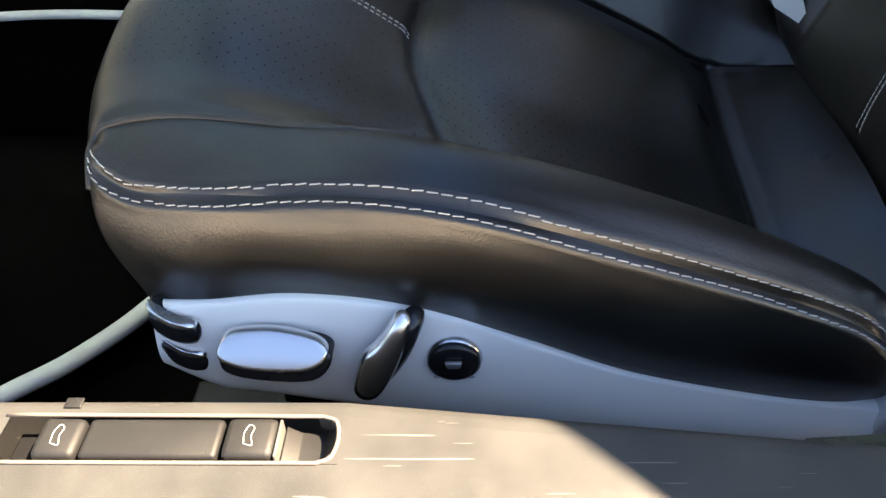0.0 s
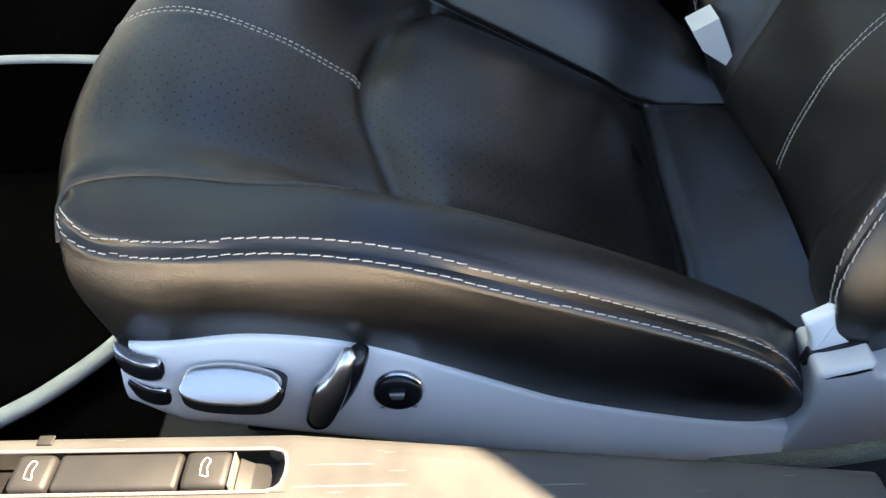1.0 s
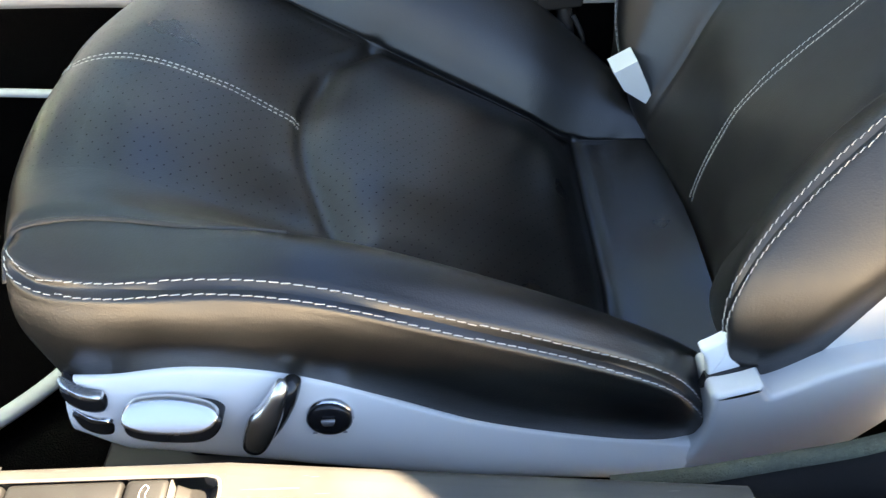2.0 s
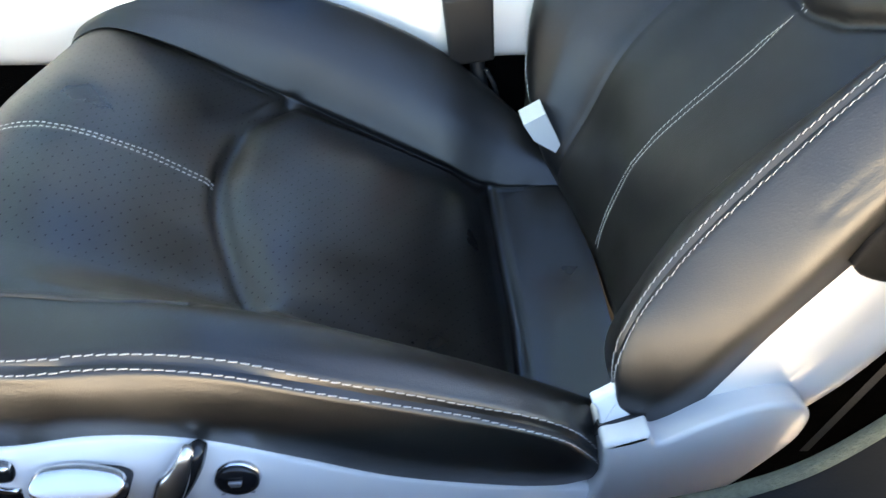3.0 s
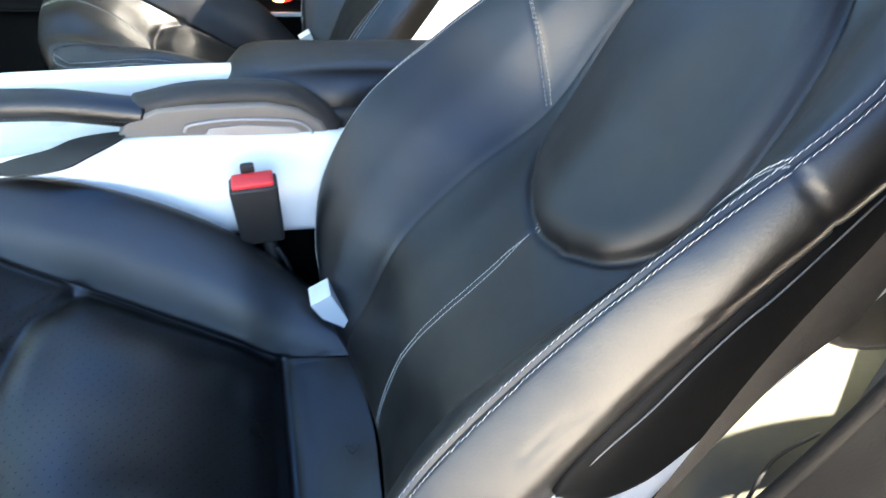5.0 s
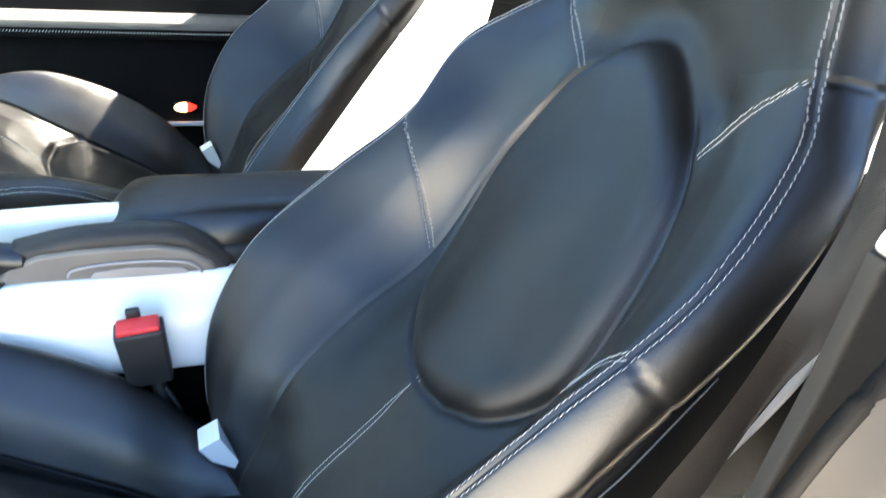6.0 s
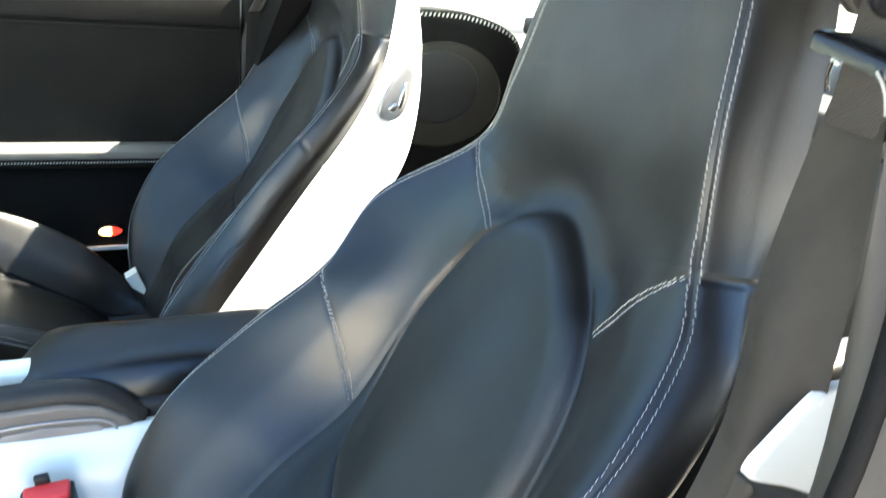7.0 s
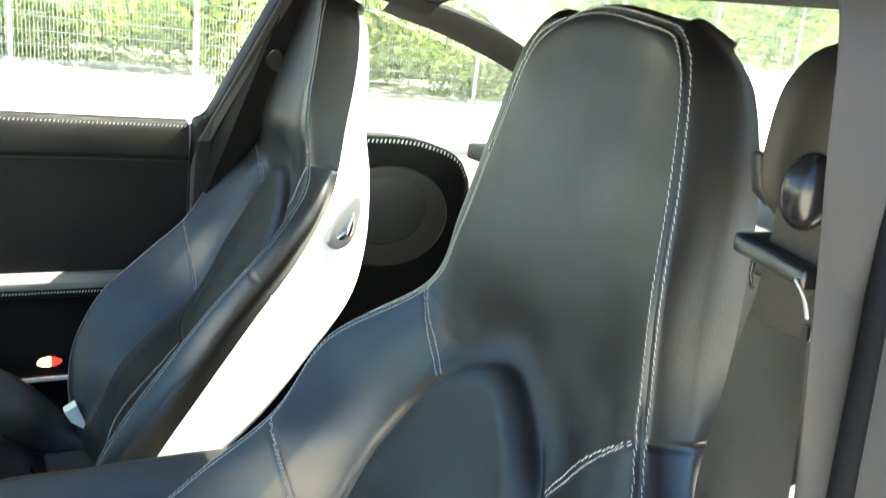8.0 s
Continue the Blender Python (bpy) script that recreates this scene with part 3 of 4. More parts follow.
def hard_shell(depth, mat):
    """The hard white shell round the back."""
    rows = [[] for _ in range(9)]
    for i in range(12):
        near, far, dep = Vector(NEAR_REAR[i]), Vector(FAR_REAR[i]), along_rear(i) * (depth if 2 < i < 8 else 1 if i < 8 or depth == 1 else .5)
        d = Vector((.86, 0, -.5)) if i < 7 else Vector((.95, 0, -.3)) if i < 9 else Vector((1, 0, 0))
        inn, tuck = Vector((0, 1, 0)), (0, 0, 0, 0, 0, .002, .006, .012, .016, .018, .018, .016)[i]
        near, far = near + inn * tuck, far - inn * tuck
        dip = Vector((0, 0, -.018 if i == 11 else -.006 if i == 10 else 0))
        near, far = near + dip, far + dip
        slim = (0, 0, 0, 0, 0, 0, .4, 1, 1, 1, 1, .8)[i]
        pts = [near - d * .012 + inn * .006, near + d * .010 + inn * (.007 * slim - .001), near + d * dep * .55 + inn * (.001 + .028 * slim), near + d * dep + inn * (.018 + .034 * slim),
               (near + far) / 2 + d * (dep + .03), far + d * dep - inn * .018, far + d * dep * .55 - inn * .001, far + d * .010 + inn * .001, far - d * .012 - inn * .006]
        for r, p in zip(rows, pts):
            r.append(tuple(p))
    return patch("backrest_shell", loft(rows, 6, 8), mat)


def sew(curve, tree, outward, sides, length, gap, width, slant, parent, label=""):
    """Each row of thread along a seam."""
    for side in sides:
        tagged(part("stitching", stitches(curve, tree, outward, (side,), length, gap, width, slant), THREAD, parent), label, kind="stuff")


def build_seat():
    seat = thing("car_seat", (0.1, MID, 0.22), "black leather sports seat with grey double stitching and white shell", "car seat", "front seats")
    c = cushion_surface()
    tree = tree_of(c)
    up = lambda q: Vector((-0.2, (q.y - MID) * 1.2, 1.0))
    k = 15
    part("side_panel", patch("side_panel", c[:2 * k + 1], LEATHER), LEATHER, seat)
    part("bolster", patch("bolster", c[2 * k:4 * k + 1], LEATHER), LEATHER, seat)
    part("seat_panel", patch("seat_panel", c[4 * k:8 * k + 1], LEATHER_TOP), LEATHER_TOP, seat, "perforated black leather")
    part("bolster", patch("bolster", c[8 * k:11 * k + 1], LEATHER), LEATHER, seat)
    part("side_panel", patch("side_panel", c[11 * k:], LEATHER), LEATHER, seat)
    sew(PIPE_C[7:-6], tree, up, (-.0054, .0054), .0074, .0010, .00046, .08, seat, "pale grey stitching")
    lip = [tuple(tree.find_nearest(Vector(q))[0]) for q in resample(CREST_C, .012)]
    part("piping", tube(lip, .0025, 10, 4), PIPING, seat)
    sew(MID_C, tree, up, (-.0034, .0034), .0042, .0018, .0006, .0, seat)
    b = back_surface()
    k = KB
    tree = tree_of(b)
    fwd = lambda q: Vector((-1.0, (q.y - MID) * 2.0, 0.45))
    head = KB * 8
    part("backrest_side", patch("backrest_side", b[:2 * k + 1, :head + 1], LEATHER), LEATHER, seat)
    part("headrest_side", patch("headrest_side", b[:2 * k + 1, head:], LEATHER_BACK), LEATHER_BACK, seat)
    part("backrest_bolster", patch("backrest_bolster", b[2 * k:4 * k + 1, :head + 1], LEATHER), LEATHER, seat)
    part("backrest_panel", patch("backrest_panel", b[4 * k:8 * k + 1, :head + 1], LEATHER_BACK), LEATHER_BACK, seat)
    part("backrest_bolster", patch("backrest_bolster", b[8 * k:10 * k + 1, :head + 1], LEATHER), LEATHER, seat)
    part("headrest", patch("headrest", b[2 * k:10 * k + 1, head:], LEATHER_BACK), LEATHER_BACK, seat)
    part("backrest_side", patch("backrest_side", b[10 * k:], LEATHER), LEATHER, seat)
    sew(EDGE_B, tree, fwd, (-.0046, .0046), .0062, .0006, .00038, .22, seat)
    for curve in (MID_B, SHOULDER_FAR, SHOULDER_NEAR, NECK_FAR, NECK_NEAR):
        sew(curve, tree, fwd, (-.0036, .0036), .0052, .0006, .00048, .22, seat)
    part("backrest_shell", hard_shell(1.0, WHITE), WHITE, seat, "glossy white hard back shell")
    # white hinge bracket on the inner side, where cushion and backrest meet
    part("hinge_cover", prism([(.341, .451), (.367, .466), (.385, .432), (.399, .401), (.356, .428)], "y", .811, .850, 0), WHITE, seat)
    part("seat_base", box((-.12, .44, .235), (.34, .90, .285), .01), HEADLINER, seat, "black seat frame")
    for y in (.43, .87):
        part("seat_rail", box((-.20, y, .22), (.40, y + .035, .25), .004), BLACK, seat)
    return seat


seat = build_seat()
PASSENGER = Vector((.054, .90, .055))
HEEL = Vector((.4, MID, .36))
passenger = copy_thing(seat, Matrix.Translation((HEEL + PASSENGER) * UNIT) @ pose(0, 0, 0, 0, 3.0, 5.5) @ Matrix.Diagonal((.85, .70, .98, 1)) @ Matrix.Translation(seat.location - HEEL * UNIT))
tagged(passenger, "black leather passenger seat with white shell beside the console")
for ob in passenger.children:
    ob.data = ob.data.copy()
    co = np.empty(len(ob.data.vertices) * 3)
    ob.data.vertices.foreach_get("co", co)
    co = co.reshape(-1, 3)
    p = (co + np.array(seat.location)) / UNIT
    w = np.clip((p[:, 2] - .98) / .16, 0, 1)
    w = w * w * (3 - 2 * w)
    h = np.clip((p[:, 2] - 1.08) / .28, 0, 1)
    p[:, 0] += w * (np.clip(p[:, 0] - .80, 0, .2) * (.20 + .15 * h) - .025) - .016 * h * (1 - np.clip((p[:, 0] - .83) / .08, 0, 1))
    p[:, 1] += w * np.clip(p[:, 1] - .47, 0, 1) * .22
    ob.data.vertices.foreach_set("co", (p * UNIT - np.array(seat.location)).ravel())
    ob.data.update()


# ---- what only the driver's seat carries ----
for ob in list(seat.children):
    if ob.name.startswith("backrest_shell"):
        bpy.data.objects.remove(ob)
# same shell as the passenger's, in the white darkened for shade
part("backrest_shell", hard_shell(0.62, WHITE_SHADED), WHITE_SHADED, seat, "glossy white hard back shell")

def side(a, b, h):
    """A point on the seat's outer flank, h outwards."""
    return (a, .384 - h, b)


SHELL_TOP = [(-.167, .423), (-.129, .426), (-.087, .431), (-.047, .430), (-.008, .423), (.032, .411), (.072, .391), (.114, .370), (.157, .352), (.202, .339), (.247, .328), (.292, .320), (.338, .313)]
SHELL_LOW = [(-.168, .372), (-.135, .346), (-.107, .340), (-.064, .330), (-.020, .321), (.024, .311), (.070, .303), (.115, .295), (.160, .289), (.208, .284), (.255, .280), (.290, .278), (.324, .276)]
rows = [[], [], [], [], [], []]
for (x0, z0), (x1, z1) in zip(SHELL_TOP, SHELL_LOW):
    for r, f, y in zip(rows, (0, .02, .12, .6, .95, 1.0), (.398, .386, .3815, .3735, .376, .392)):
        r.append((x0 + (x1 - x0) * f, y, z0 + (z1 - z0) * f))
part("side_trim", patch("side_trim", loft(rows, 5, 4), SILVER), SILVER, seat, "silver-white side trim with seat controls")
COVER = rounded([(.306, .260), (.321, .286), (.335, .3115), (.3415, .336), (.341, .362), (.3385, .383), (.351, .3870), (.3655, .3912), (.3765, .3950), (.3798, .3875), (.3856, .3808), (.398, .386), (.4206, .4005), (.441, .411), (.462, .4185), (.482, .4215), (.499, .4185), (.512, .4085), (.5155, .394), (.5105, .372), (.495, .348), (.470, .316), (.440, .286), (.405, .258), (.360, .245)], 4)
cover = part("recliner_cover", slab(COVER, lambda a, b, h: (a, .394 - h, b), .018, .006, 7, .03), WHITE_SHADED, seat, "white recliner cover")
part("cover_gap", prism([(.336, .372), (.338, .385), (.3785, .3965), (.3785, .384)], "y", .3965, .404, 0), BLACK, cover)
HINGE = rounded([(.3315, .4085), (.339, .4130), (.348, .4180), (.3605, .4250), (.3635, .4195), (.3615, .4155), (.3655, .4140), (.3695, .4120), (.3745, .4030), (.3780, .3955), (.368, .3915), (.355, .3875), (.3410, .3838), (.3395, .390), (.3365, .400)], 3)
hinge = part("hinge_cover", slab(HINGE, lambda a, b, h: (a, .404 - h + (b - .384) * .22, b), .006, .003, 4, .004), WHITE, seat, "white plastic hinge cover")
part("hinge_recess", prism([(.358, .404), (.366, .420), (.392, .412), (.404, .398), (.392, .376), (.376, .380)], "y", .405, .418, .001), BLACK, hinge)
part("hinge_bolt", tube([(.3785, .403, .4035), (.3835, .403, .3965)], .0028, 8), STEEL, hinge)
POD_TOP = [(.508, .555), (.518, .583), (.537, .613), (.571, .661), (.600, .705), (.629, .743), (.656, .775), (.713, .849), (.774, .925), (.826, .991)]
POD_LOW = [(.513, .549), (.529, .533), (.560, .524), (.602, .540), (.638, .578), (.672, .620), (.718, .674), (.778, .746), (.840, .832), (.885, .932)]
pod_rows = [[], [], [], [], [], []]
for (x0, z0), (x1, z1) in zip(POD_TOP, POD_LOW):
    for r, f, y in zip(pod_rows, (0, .06, .3, .7, .95, 1), (.408, .3965, .393, .395, .401, .418)):
        r.append((x0 + (x1 - x0) * f, y + max(0, z0 - .80) * .14, z0 + (z1 - z0) * f))
part("airbag_panel", patch("airbag_panel", loft(pod_rows, 5, 5), DOOR_LEATHER), DOOR_LEATHER, seat, "dark padded airbag panel")
part("airbag_edge", tube([(.524, .3955, .567), (.545, .3935, .603), (.577, .393, .646), (.606, .393, .692), (.634, .393, .731), (.66, .394, .760), (.72, .399, .835)], .0009), PIPING_GREY, seat)
# long fore-and-aft switch: chrome face on a black foot
SW = rounded([(-.123, .394), (-.120, .4035), (-.110, .4080), (-.086, .4090), (-.062, .4055), (-.051, .401), (-.048, .394), (-.054, .3855), (-.068, .3815), (-.100, .3830), (-.118, .3870)], 5)
sw = part("seat_switch", slab(SW, lambda a, b, h: (a, .381 - h - max(0, .408 - b) * .62, b - .002), .012, .004, 5, .004), GLOSS, seat, "long chrome seat switch")
SF = rounded([(-.122, .398), (-.119, .4050), (-.110, .4085), (-.086, .4095), (-.062, .4060), (-.0515, .402), (-.0495, .397), (-.056, .3915), (-.070, .3890), (-.100, .3900), (-.117, .3935)], 5)
part("switch_face", slab(SF, lambda a, b, h: (a, .3715 - h - (.408 - b) * .9, b + .003), .004, .003, 5, .003), CHROME, sw)
# recline lever: a slanted chrome paddle
LV = rounded([(-.012, .411), (.001, .431), (.008, .430), (.009, .421), (.001, .393), (-.014, .363), (-.026, .357), (-.033, .367), (-.026, .394)], 5)
LV = (LV - LV.mean(0)) * (1.2, .96) + LV.mean(0) - (0, .006)
lv = part("recline_lever", pillow(LV, lambda a, b, h: (a, .378 - h, b - .002), .014, 6), GLOSS, seat, "slanted chrome recline lever")
LF = (LV - LV.mean(0)) * (.80, .93) + LV.mean(0) + (-.0036, .0036)
part("lever_face", pillow(LF, lambda a, b, h: (a, .372 - h - (.43 - b) * .22, b), .006, 6), CHROME, lv)
RB = np.array([(.0315 + .0195 * math.cos(a), .3765 + .0190 * math.sin(a)) for a in np.linspace(0, 2 * math.pi, 33)[:-1]])
rb = part("lumbar_button", pillow(RB, lambda a, b, h: (a, .378 - h, b), .006, 6), CHROME, seat, "round black lumbar button with bright rim")
part("button_face", pillow((RB - RB.mean(0)) * .93 + RB.mean(0), lambda a, b, h: (a, .3735 - h, b), .0035, 8), GLOSS, rb)
part("button_mark", prism([(.0255, .3835), (.0375, .3835), (.0355, .3775), (.0275, .3775)], "y", .3665, .3700, .0008, 1), WARM_SILVER, rb)
for a in (.0195, .0435):
    part("button_mark", box((a - .0018, .3692, .3655), (a + .0018, .3705, .3670), .0004, 1), WARM_SILVER, rb)
for dz, dx in ((.0, .0), (-.0275, .001)):
    CL = rounded([(-.168 + dx, .430 + dz), (-.153 + dx, .421 + dz), (-.138 + dx, .417 + dz), (-.134 + dx, .408 + dz), (-.138 + dx, .398 + dz), (-.152 + dx, .398 + dz), (-.166 + dx, .410 + dz)], 4)
    cl = part("slide_clip", pillow(CL, lambda a, b, h: (a, .390 - h, b - .003), .018, 6, .01, 5), GLOSS, seat)
    CE = rounded([(-.167 + dx, .431 + dz), (-.152 + dx, .4215 + dz), (-.138 + dx, .4175 + dz), (-.138 + dx, .4135 + dz), (-.152 + dx, .4155 + dz), (-.164 + dx, .424 + dz)], 4)
    part("clip_edge", pillow(CE, lambda a, b, h: (a, .379 - h - (.43 - b + dz) * .35, b - .002), .004, 5, .004, 3), CHROME, cl)

# the passenger seat's folding lever in its recess
LATCH = rounded([(.826, .905), (.836, .948), (.866, .990), (.896, 1.012), (.902, .970), (.888, .912), (.856, .892)], 5)
FLANK = .4225
latch = part("folding_lever", pillow(LATCH, lambda a, b, h: (a, FLANK - h, b), .002, 5), WARM_SILVER, seat, "recessed chrome folding lever")
latch.parent = passenger
for name, outline, h0 in (("lever_tip", [(.868, .925), (.872, .950), (.882, .970), (.886, .945), (.880, .920), (.872, .916)], .008), ("lever_lip", [(.846, .916), (.854, .928), (.868, .928), (.866, .914), (.856, .910)], .006)):
    bit = part(name, pillow(rounded(outline, 4), lambda a, b, h: (a, FLANK - .002 - h, b), h0, 5), CHROME, seat)
    bit.parent = latch
# ---- console between the seats ----
console = thing("centre_console", (.1, 1.04, .22), "white painted centre console with black armrest and handbrake", "console")
rows = [[(x, y, z) for x in (-.62, -.30, -.06, .05, .14, .24, .40, .60)] for y, z in ((.950, .480), (.938, .500), (.950, .570), (.972, .612), (.985, .618), (1.0, .610), (1.0, .58))]
for r in rows:
    for i, dy in enumerate((-.07, -.065, -.060, -.035, -.005, 0, 0, 0)):
        x, y, z = r[i]
        r[i] = (x, y + dy * (z - .48) / .138, z + (.012 if i < 2 else 0))
part("console_side", patch("console_side", loft(rows, 5, 6), WHITE), WHITE, console, "glossy white side panel")
rows = [[(-.62, y - .02, z - .010), (-.20, y - .01, z - .006), (-.08, y, z), (.10, y, z + .008), (.252, y, z + .013), (.62, y, z + .013)] for y, z in ((1.045, .60), (1.049, .650), (1.056, .662), (1.072, .665), (1.088, .658), (1.098, .60), (1.10, .48))]
part("console_ridge", patch("console_ridge", loft(rows, 5, 5), WHITE), WHITE, console, "white upper ridge")
part("console_tray", box((-.62, .990, .56), (.62, 1.055, .6135), .004), WHITE, console)
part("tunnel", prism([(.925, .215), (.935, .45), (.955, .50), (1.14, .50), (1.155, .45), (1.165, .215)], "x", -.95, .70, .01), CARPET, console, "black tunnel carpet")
part("carpet_binding", tube([(-.80, .922, .375), (-.60, .922, .388), (-.45, .922, .392), (-.25, .922, .38)], .006), BINDING, console, "white binding")
rest = part("armrest", pillow(rounded([(.250, 1.018), (.40, 1.010), (.62, 1.010), (.70, 1.03), (.70, 1.13), (.62, 1.16), (.40, 1.16), (.252, 1.15)], 6), lambda a, b, h: (a, b, .646 + h), .046, 8, .05, 4.5), LEATHER, console, "black leather armrest lid")
part("armrest_base", box((.335, 1.0, .56), (.70, 1.15, .640), .01), BLACK, rest)
grip = [(-.052, 1.0, .656), (.00, .998, .658), (.05, .997, .657), (.10, .998, .650), (.148, 1.0, .642)]
brake = part("handbrake", tube(grip, .020, 14, 8, 1.05), LEATHER, console, "black leather handbrake grip")
part("release_button", tube([(-.070, 1.0, .6555), (-.060, 1.0, .656), (-.046, 1.0, .6565)], .008, 10), CHROME, brake)
part("handbrake_cover", prism([(.112, .618), (.130, .642), (.165, .656), (.21, .660), (.30, .662), (.345, .652), (.375, .632), (.395, .600), (.30, .585), (.14, .585)], "y", .980, 1.030, .006), WARM_GREY, brake, "warm grey handbrake cover")
part("cover_top", tube([(.140, 1.004, .648), (.21, 1.004, .6625), (.30, 1.004, .6645), (.348, 1.004, .653), (.392, 1.004, .612)], .020, 12), BLACK, brake)
part("cover_insert", prism([(.222, .619), (.228, .628), (.272, .632), (.338, .627), (.346, .621), (.342, .614), (.26, .617)], "y", .9775, .9800, .001), WARM_SILVER, brake, "brushed silver insert")
part("insert_rim", tube([(.196, .978, .624), (.206, .978, .634), (.26, .978, .640), (.33, .978, .637), (.356, .978, .627), (.364, .978, .612)], .0022, 8), WARM_SILVER, brake)
bm = bmesh.new()
for k in range(34):
    x = -.045 + .0055 * k
    bmesh.ops.create_cube(bm, size=1, matrix=Matrix.Translation((x, .9795, .648 - max(0, x - .04) * .10)) @ Matrix.Rotation(.3, 4, "Y") @ Matrix.Diagonal((.0024, .0010, .0008, 1)))
part("stitching", bm, PIPING_GREY, brake)
part("brake_slot", prism(rounded([(-0.023, 0.896), (0.002, 0.925), (0.037, 0.947), (0.067, 0.978), (0.120, 0.993), (0.120, 0.972), (0.086, 0.925), (0.063, 0.897), (0.021, 0.884)], 4), "z", .6185, .6215, .001), BLACK, console, "black rubber slot")

# ---- belt buckle ----
buckle = thing("belt_buckle", (.285, .915, .44), "black seat belt buckle with a red release button", "buckle")
BK = [(-.026, .0), (.026, .0), (.028, .085), (-.028, .085)]
def lean(bm, at, m=Matrix()):
    bmesh.ops.transform(bm, matrix=Matrix.Translation(at) @ Matrix.Rotation(radians(-6), 4, "Y") @ Matrix.Rotation(radians(8), 4, "X") @ Matrix.Scale(1.1, 4) @ m, verts=bm.verts)
    return bm
bm = prism(BK, "y", -.015, .015, .005, 3)
part("buckle_body", lean(bm, (.288, .917, .495)), BLACK, buckle)
part("release_button", lean(box((-.024, -.012, .080), (.024, .012, .091), .003), (.288, .917, .495)), RED, buckle, "red release button")
part("slot_guide", lean(box((-.012, .012, .085), (.004, .020, .100), .003), (.288, .917, .495)), BLACK, buckle)
part("buckle_stalk", tube([(.31, .912, .40), (.302, .914, .45), (.294, .917, .496)], .010, 10), BLACK, buckle)
part("buckle_wire", tube([(.325, .905, .43), (.318, .90, .46), (.305, .903, .485)], .003), BLACK, buckle)

# ---- body of the car ----
car = thing("coupe", (.3, 1.05, 0.0), "white coupe body with dark cabin trim and sunlit sill", "car")
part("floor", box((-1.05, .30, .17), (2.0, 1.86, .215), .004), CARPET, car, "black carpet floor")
def sill_piece(name, section, xs, label=""):
    return part(name, patch(name, np.array([[(x, y - .10 * max(0, x + .03), z) for x in xs] for y, z in section], float), SILL), SILL, car, label)
SILL_OUTER = [tuple(q[:2]) for q in spline([(.118, .12, 0), (.118, .30, 0), (.120, .37, 0), (.140, .402, 0), (.175, .420, 0), (.215, .428, 0), (.2575, .431, 0)], 6)]
SILL_INNER = [(.2575, .431), (.270, .4312), (.288, .431)]
SILL_EDGE = [tuple(q[:2]) for q in spline([(.288, .431, 0), (.297, .4295, 0), (.3025, .424, 0), (.305, .41, 0), (.306, .34, 0), (.306, .20, 0)], 5)]
ALONG = (-1.0, -.60, -.30, -.214, -.12, -.026, .05, .15, .25, .30, .317)
sill_piece("sill_cover", SILL_OUTER, ALONG, "scuffed grey sill cover")
sill_piece("sill_edge", SILL_EDGE, ALONG)
part("sill_end", prism([(.09, .10), (.09, .36), (.125, .392), (.18, .408), (.235, .412), (.262, .404), (.272, .385), (.275, .10)], "x", .300, .60, .006), GREY_TRIM, car, "dark end of the sill")
sill_piece("sill_front", SILL_INNER, ALONG[:4])
sill_piece("sill_rear", SILL_INNER, ALONG[5:])
tray = part("switch_tray", box((-.216, .255, .36), (-.024, .290, .412), .001), GLOSS, car, "recessed switch tray")
part("tray_rim", tube([(-.216, .2885, .4315), (-.060, .2875, .4315), (-.034, .2865, .4315), (-.0275, .280, .4315), (-.0275, .266, .4315), (-.034, .2585, .4315), (-.060, .2575, .4315), (-.216, .2575, .4315)], .0012), WARM_GREY, tray)
part("switch_block", box((-.166, .2605, .40), (-.0905, .2855, .4325), .003), BLACK, tray)
for x0, x1, name in ((-.192, -.168, "boot_switch"), (-.0885, -.0605, "bonnet_switch")):
    sb = part(name, box((x0, .2605, .40), (x1, .2855, .4335), .004), BLACK, tray)
    cx = (x0 + x1) / 2
    part("switch_symbol", tube([(cx - .0022, .268, .4338), (cx - .003, .275, .4338), (cx - .001, .280, .4338), (cx + .002, .278, .4338), (cx + .001, .273, .4338), (cx + .0026, .267, .4338), (cx - .0022, .268, .4338)], .00025, 6, 4), BINDING, sb)
part("switch_end", box((-.0602, .2610, .40), (-.0585, .2850, .4325), .0006, 1), GREY_LEATHER, tray)
part("tray_scoop", prism([(-.058, .424), (-.050, .418), (-.036, .418), (-.027, .4295), (-.027, .40), (-.058, .40)], "y", .259, .287, .001), BLACK, tray)
for y0, y1 in ((.2888, .2745), (.2572, .2715)):
    part("tray_corner", prism([(-.0250, y0), (-.0250, y1), (-.0275, y0 + (y1 - y0) * .62), (-.0325, y0 + (y1 - y0) * .22), (-.0400, y0)], "z", .420, .4314, 0), SILL, tray)
part("scuff", box((-.186, .2935, .4305), (-.176, .3005, .4318), .002), BLACK, car)
# rear end of the door opening: seal and pillar
SEAL = [(.240, .300, .384), (.300, .2965, .396), (.36, .303, .399), (.42, .307, .407), (.478, .310, .430), (.530, .311, .482), (.575, .305, .56), (.605, .285, .66), (.622, .255, .80), (.620, .225, .95), (.655, .216, 1.06), (.695, .246, 1.18), (.742, .290, 1.30), (.765, .345, 1.41), (.760, .400, 1.448), (.740, .460, 1.456)]
part("door_seal", tube(SEAL[:7], .0065, 10), FUZZ, car, "fuzzy green-grey door seal")
part("door_seal_upper", tube(SEAL[6:], .006, 10), DOOR_LEATHER, car)
cols = []
for dx, dy, dz in ((.0, -.004, 0), (.006, -.014, -.006), (.02, -.04, -.03), (.05, -.07, -.08), (.10, -.07, -.12), (.24, -.05, -.12)):
    cols.append([(x + dx, y + dy, z + dz * max(0, min(1, (.8 - z) / .3))) for x, y, z in SEAL])
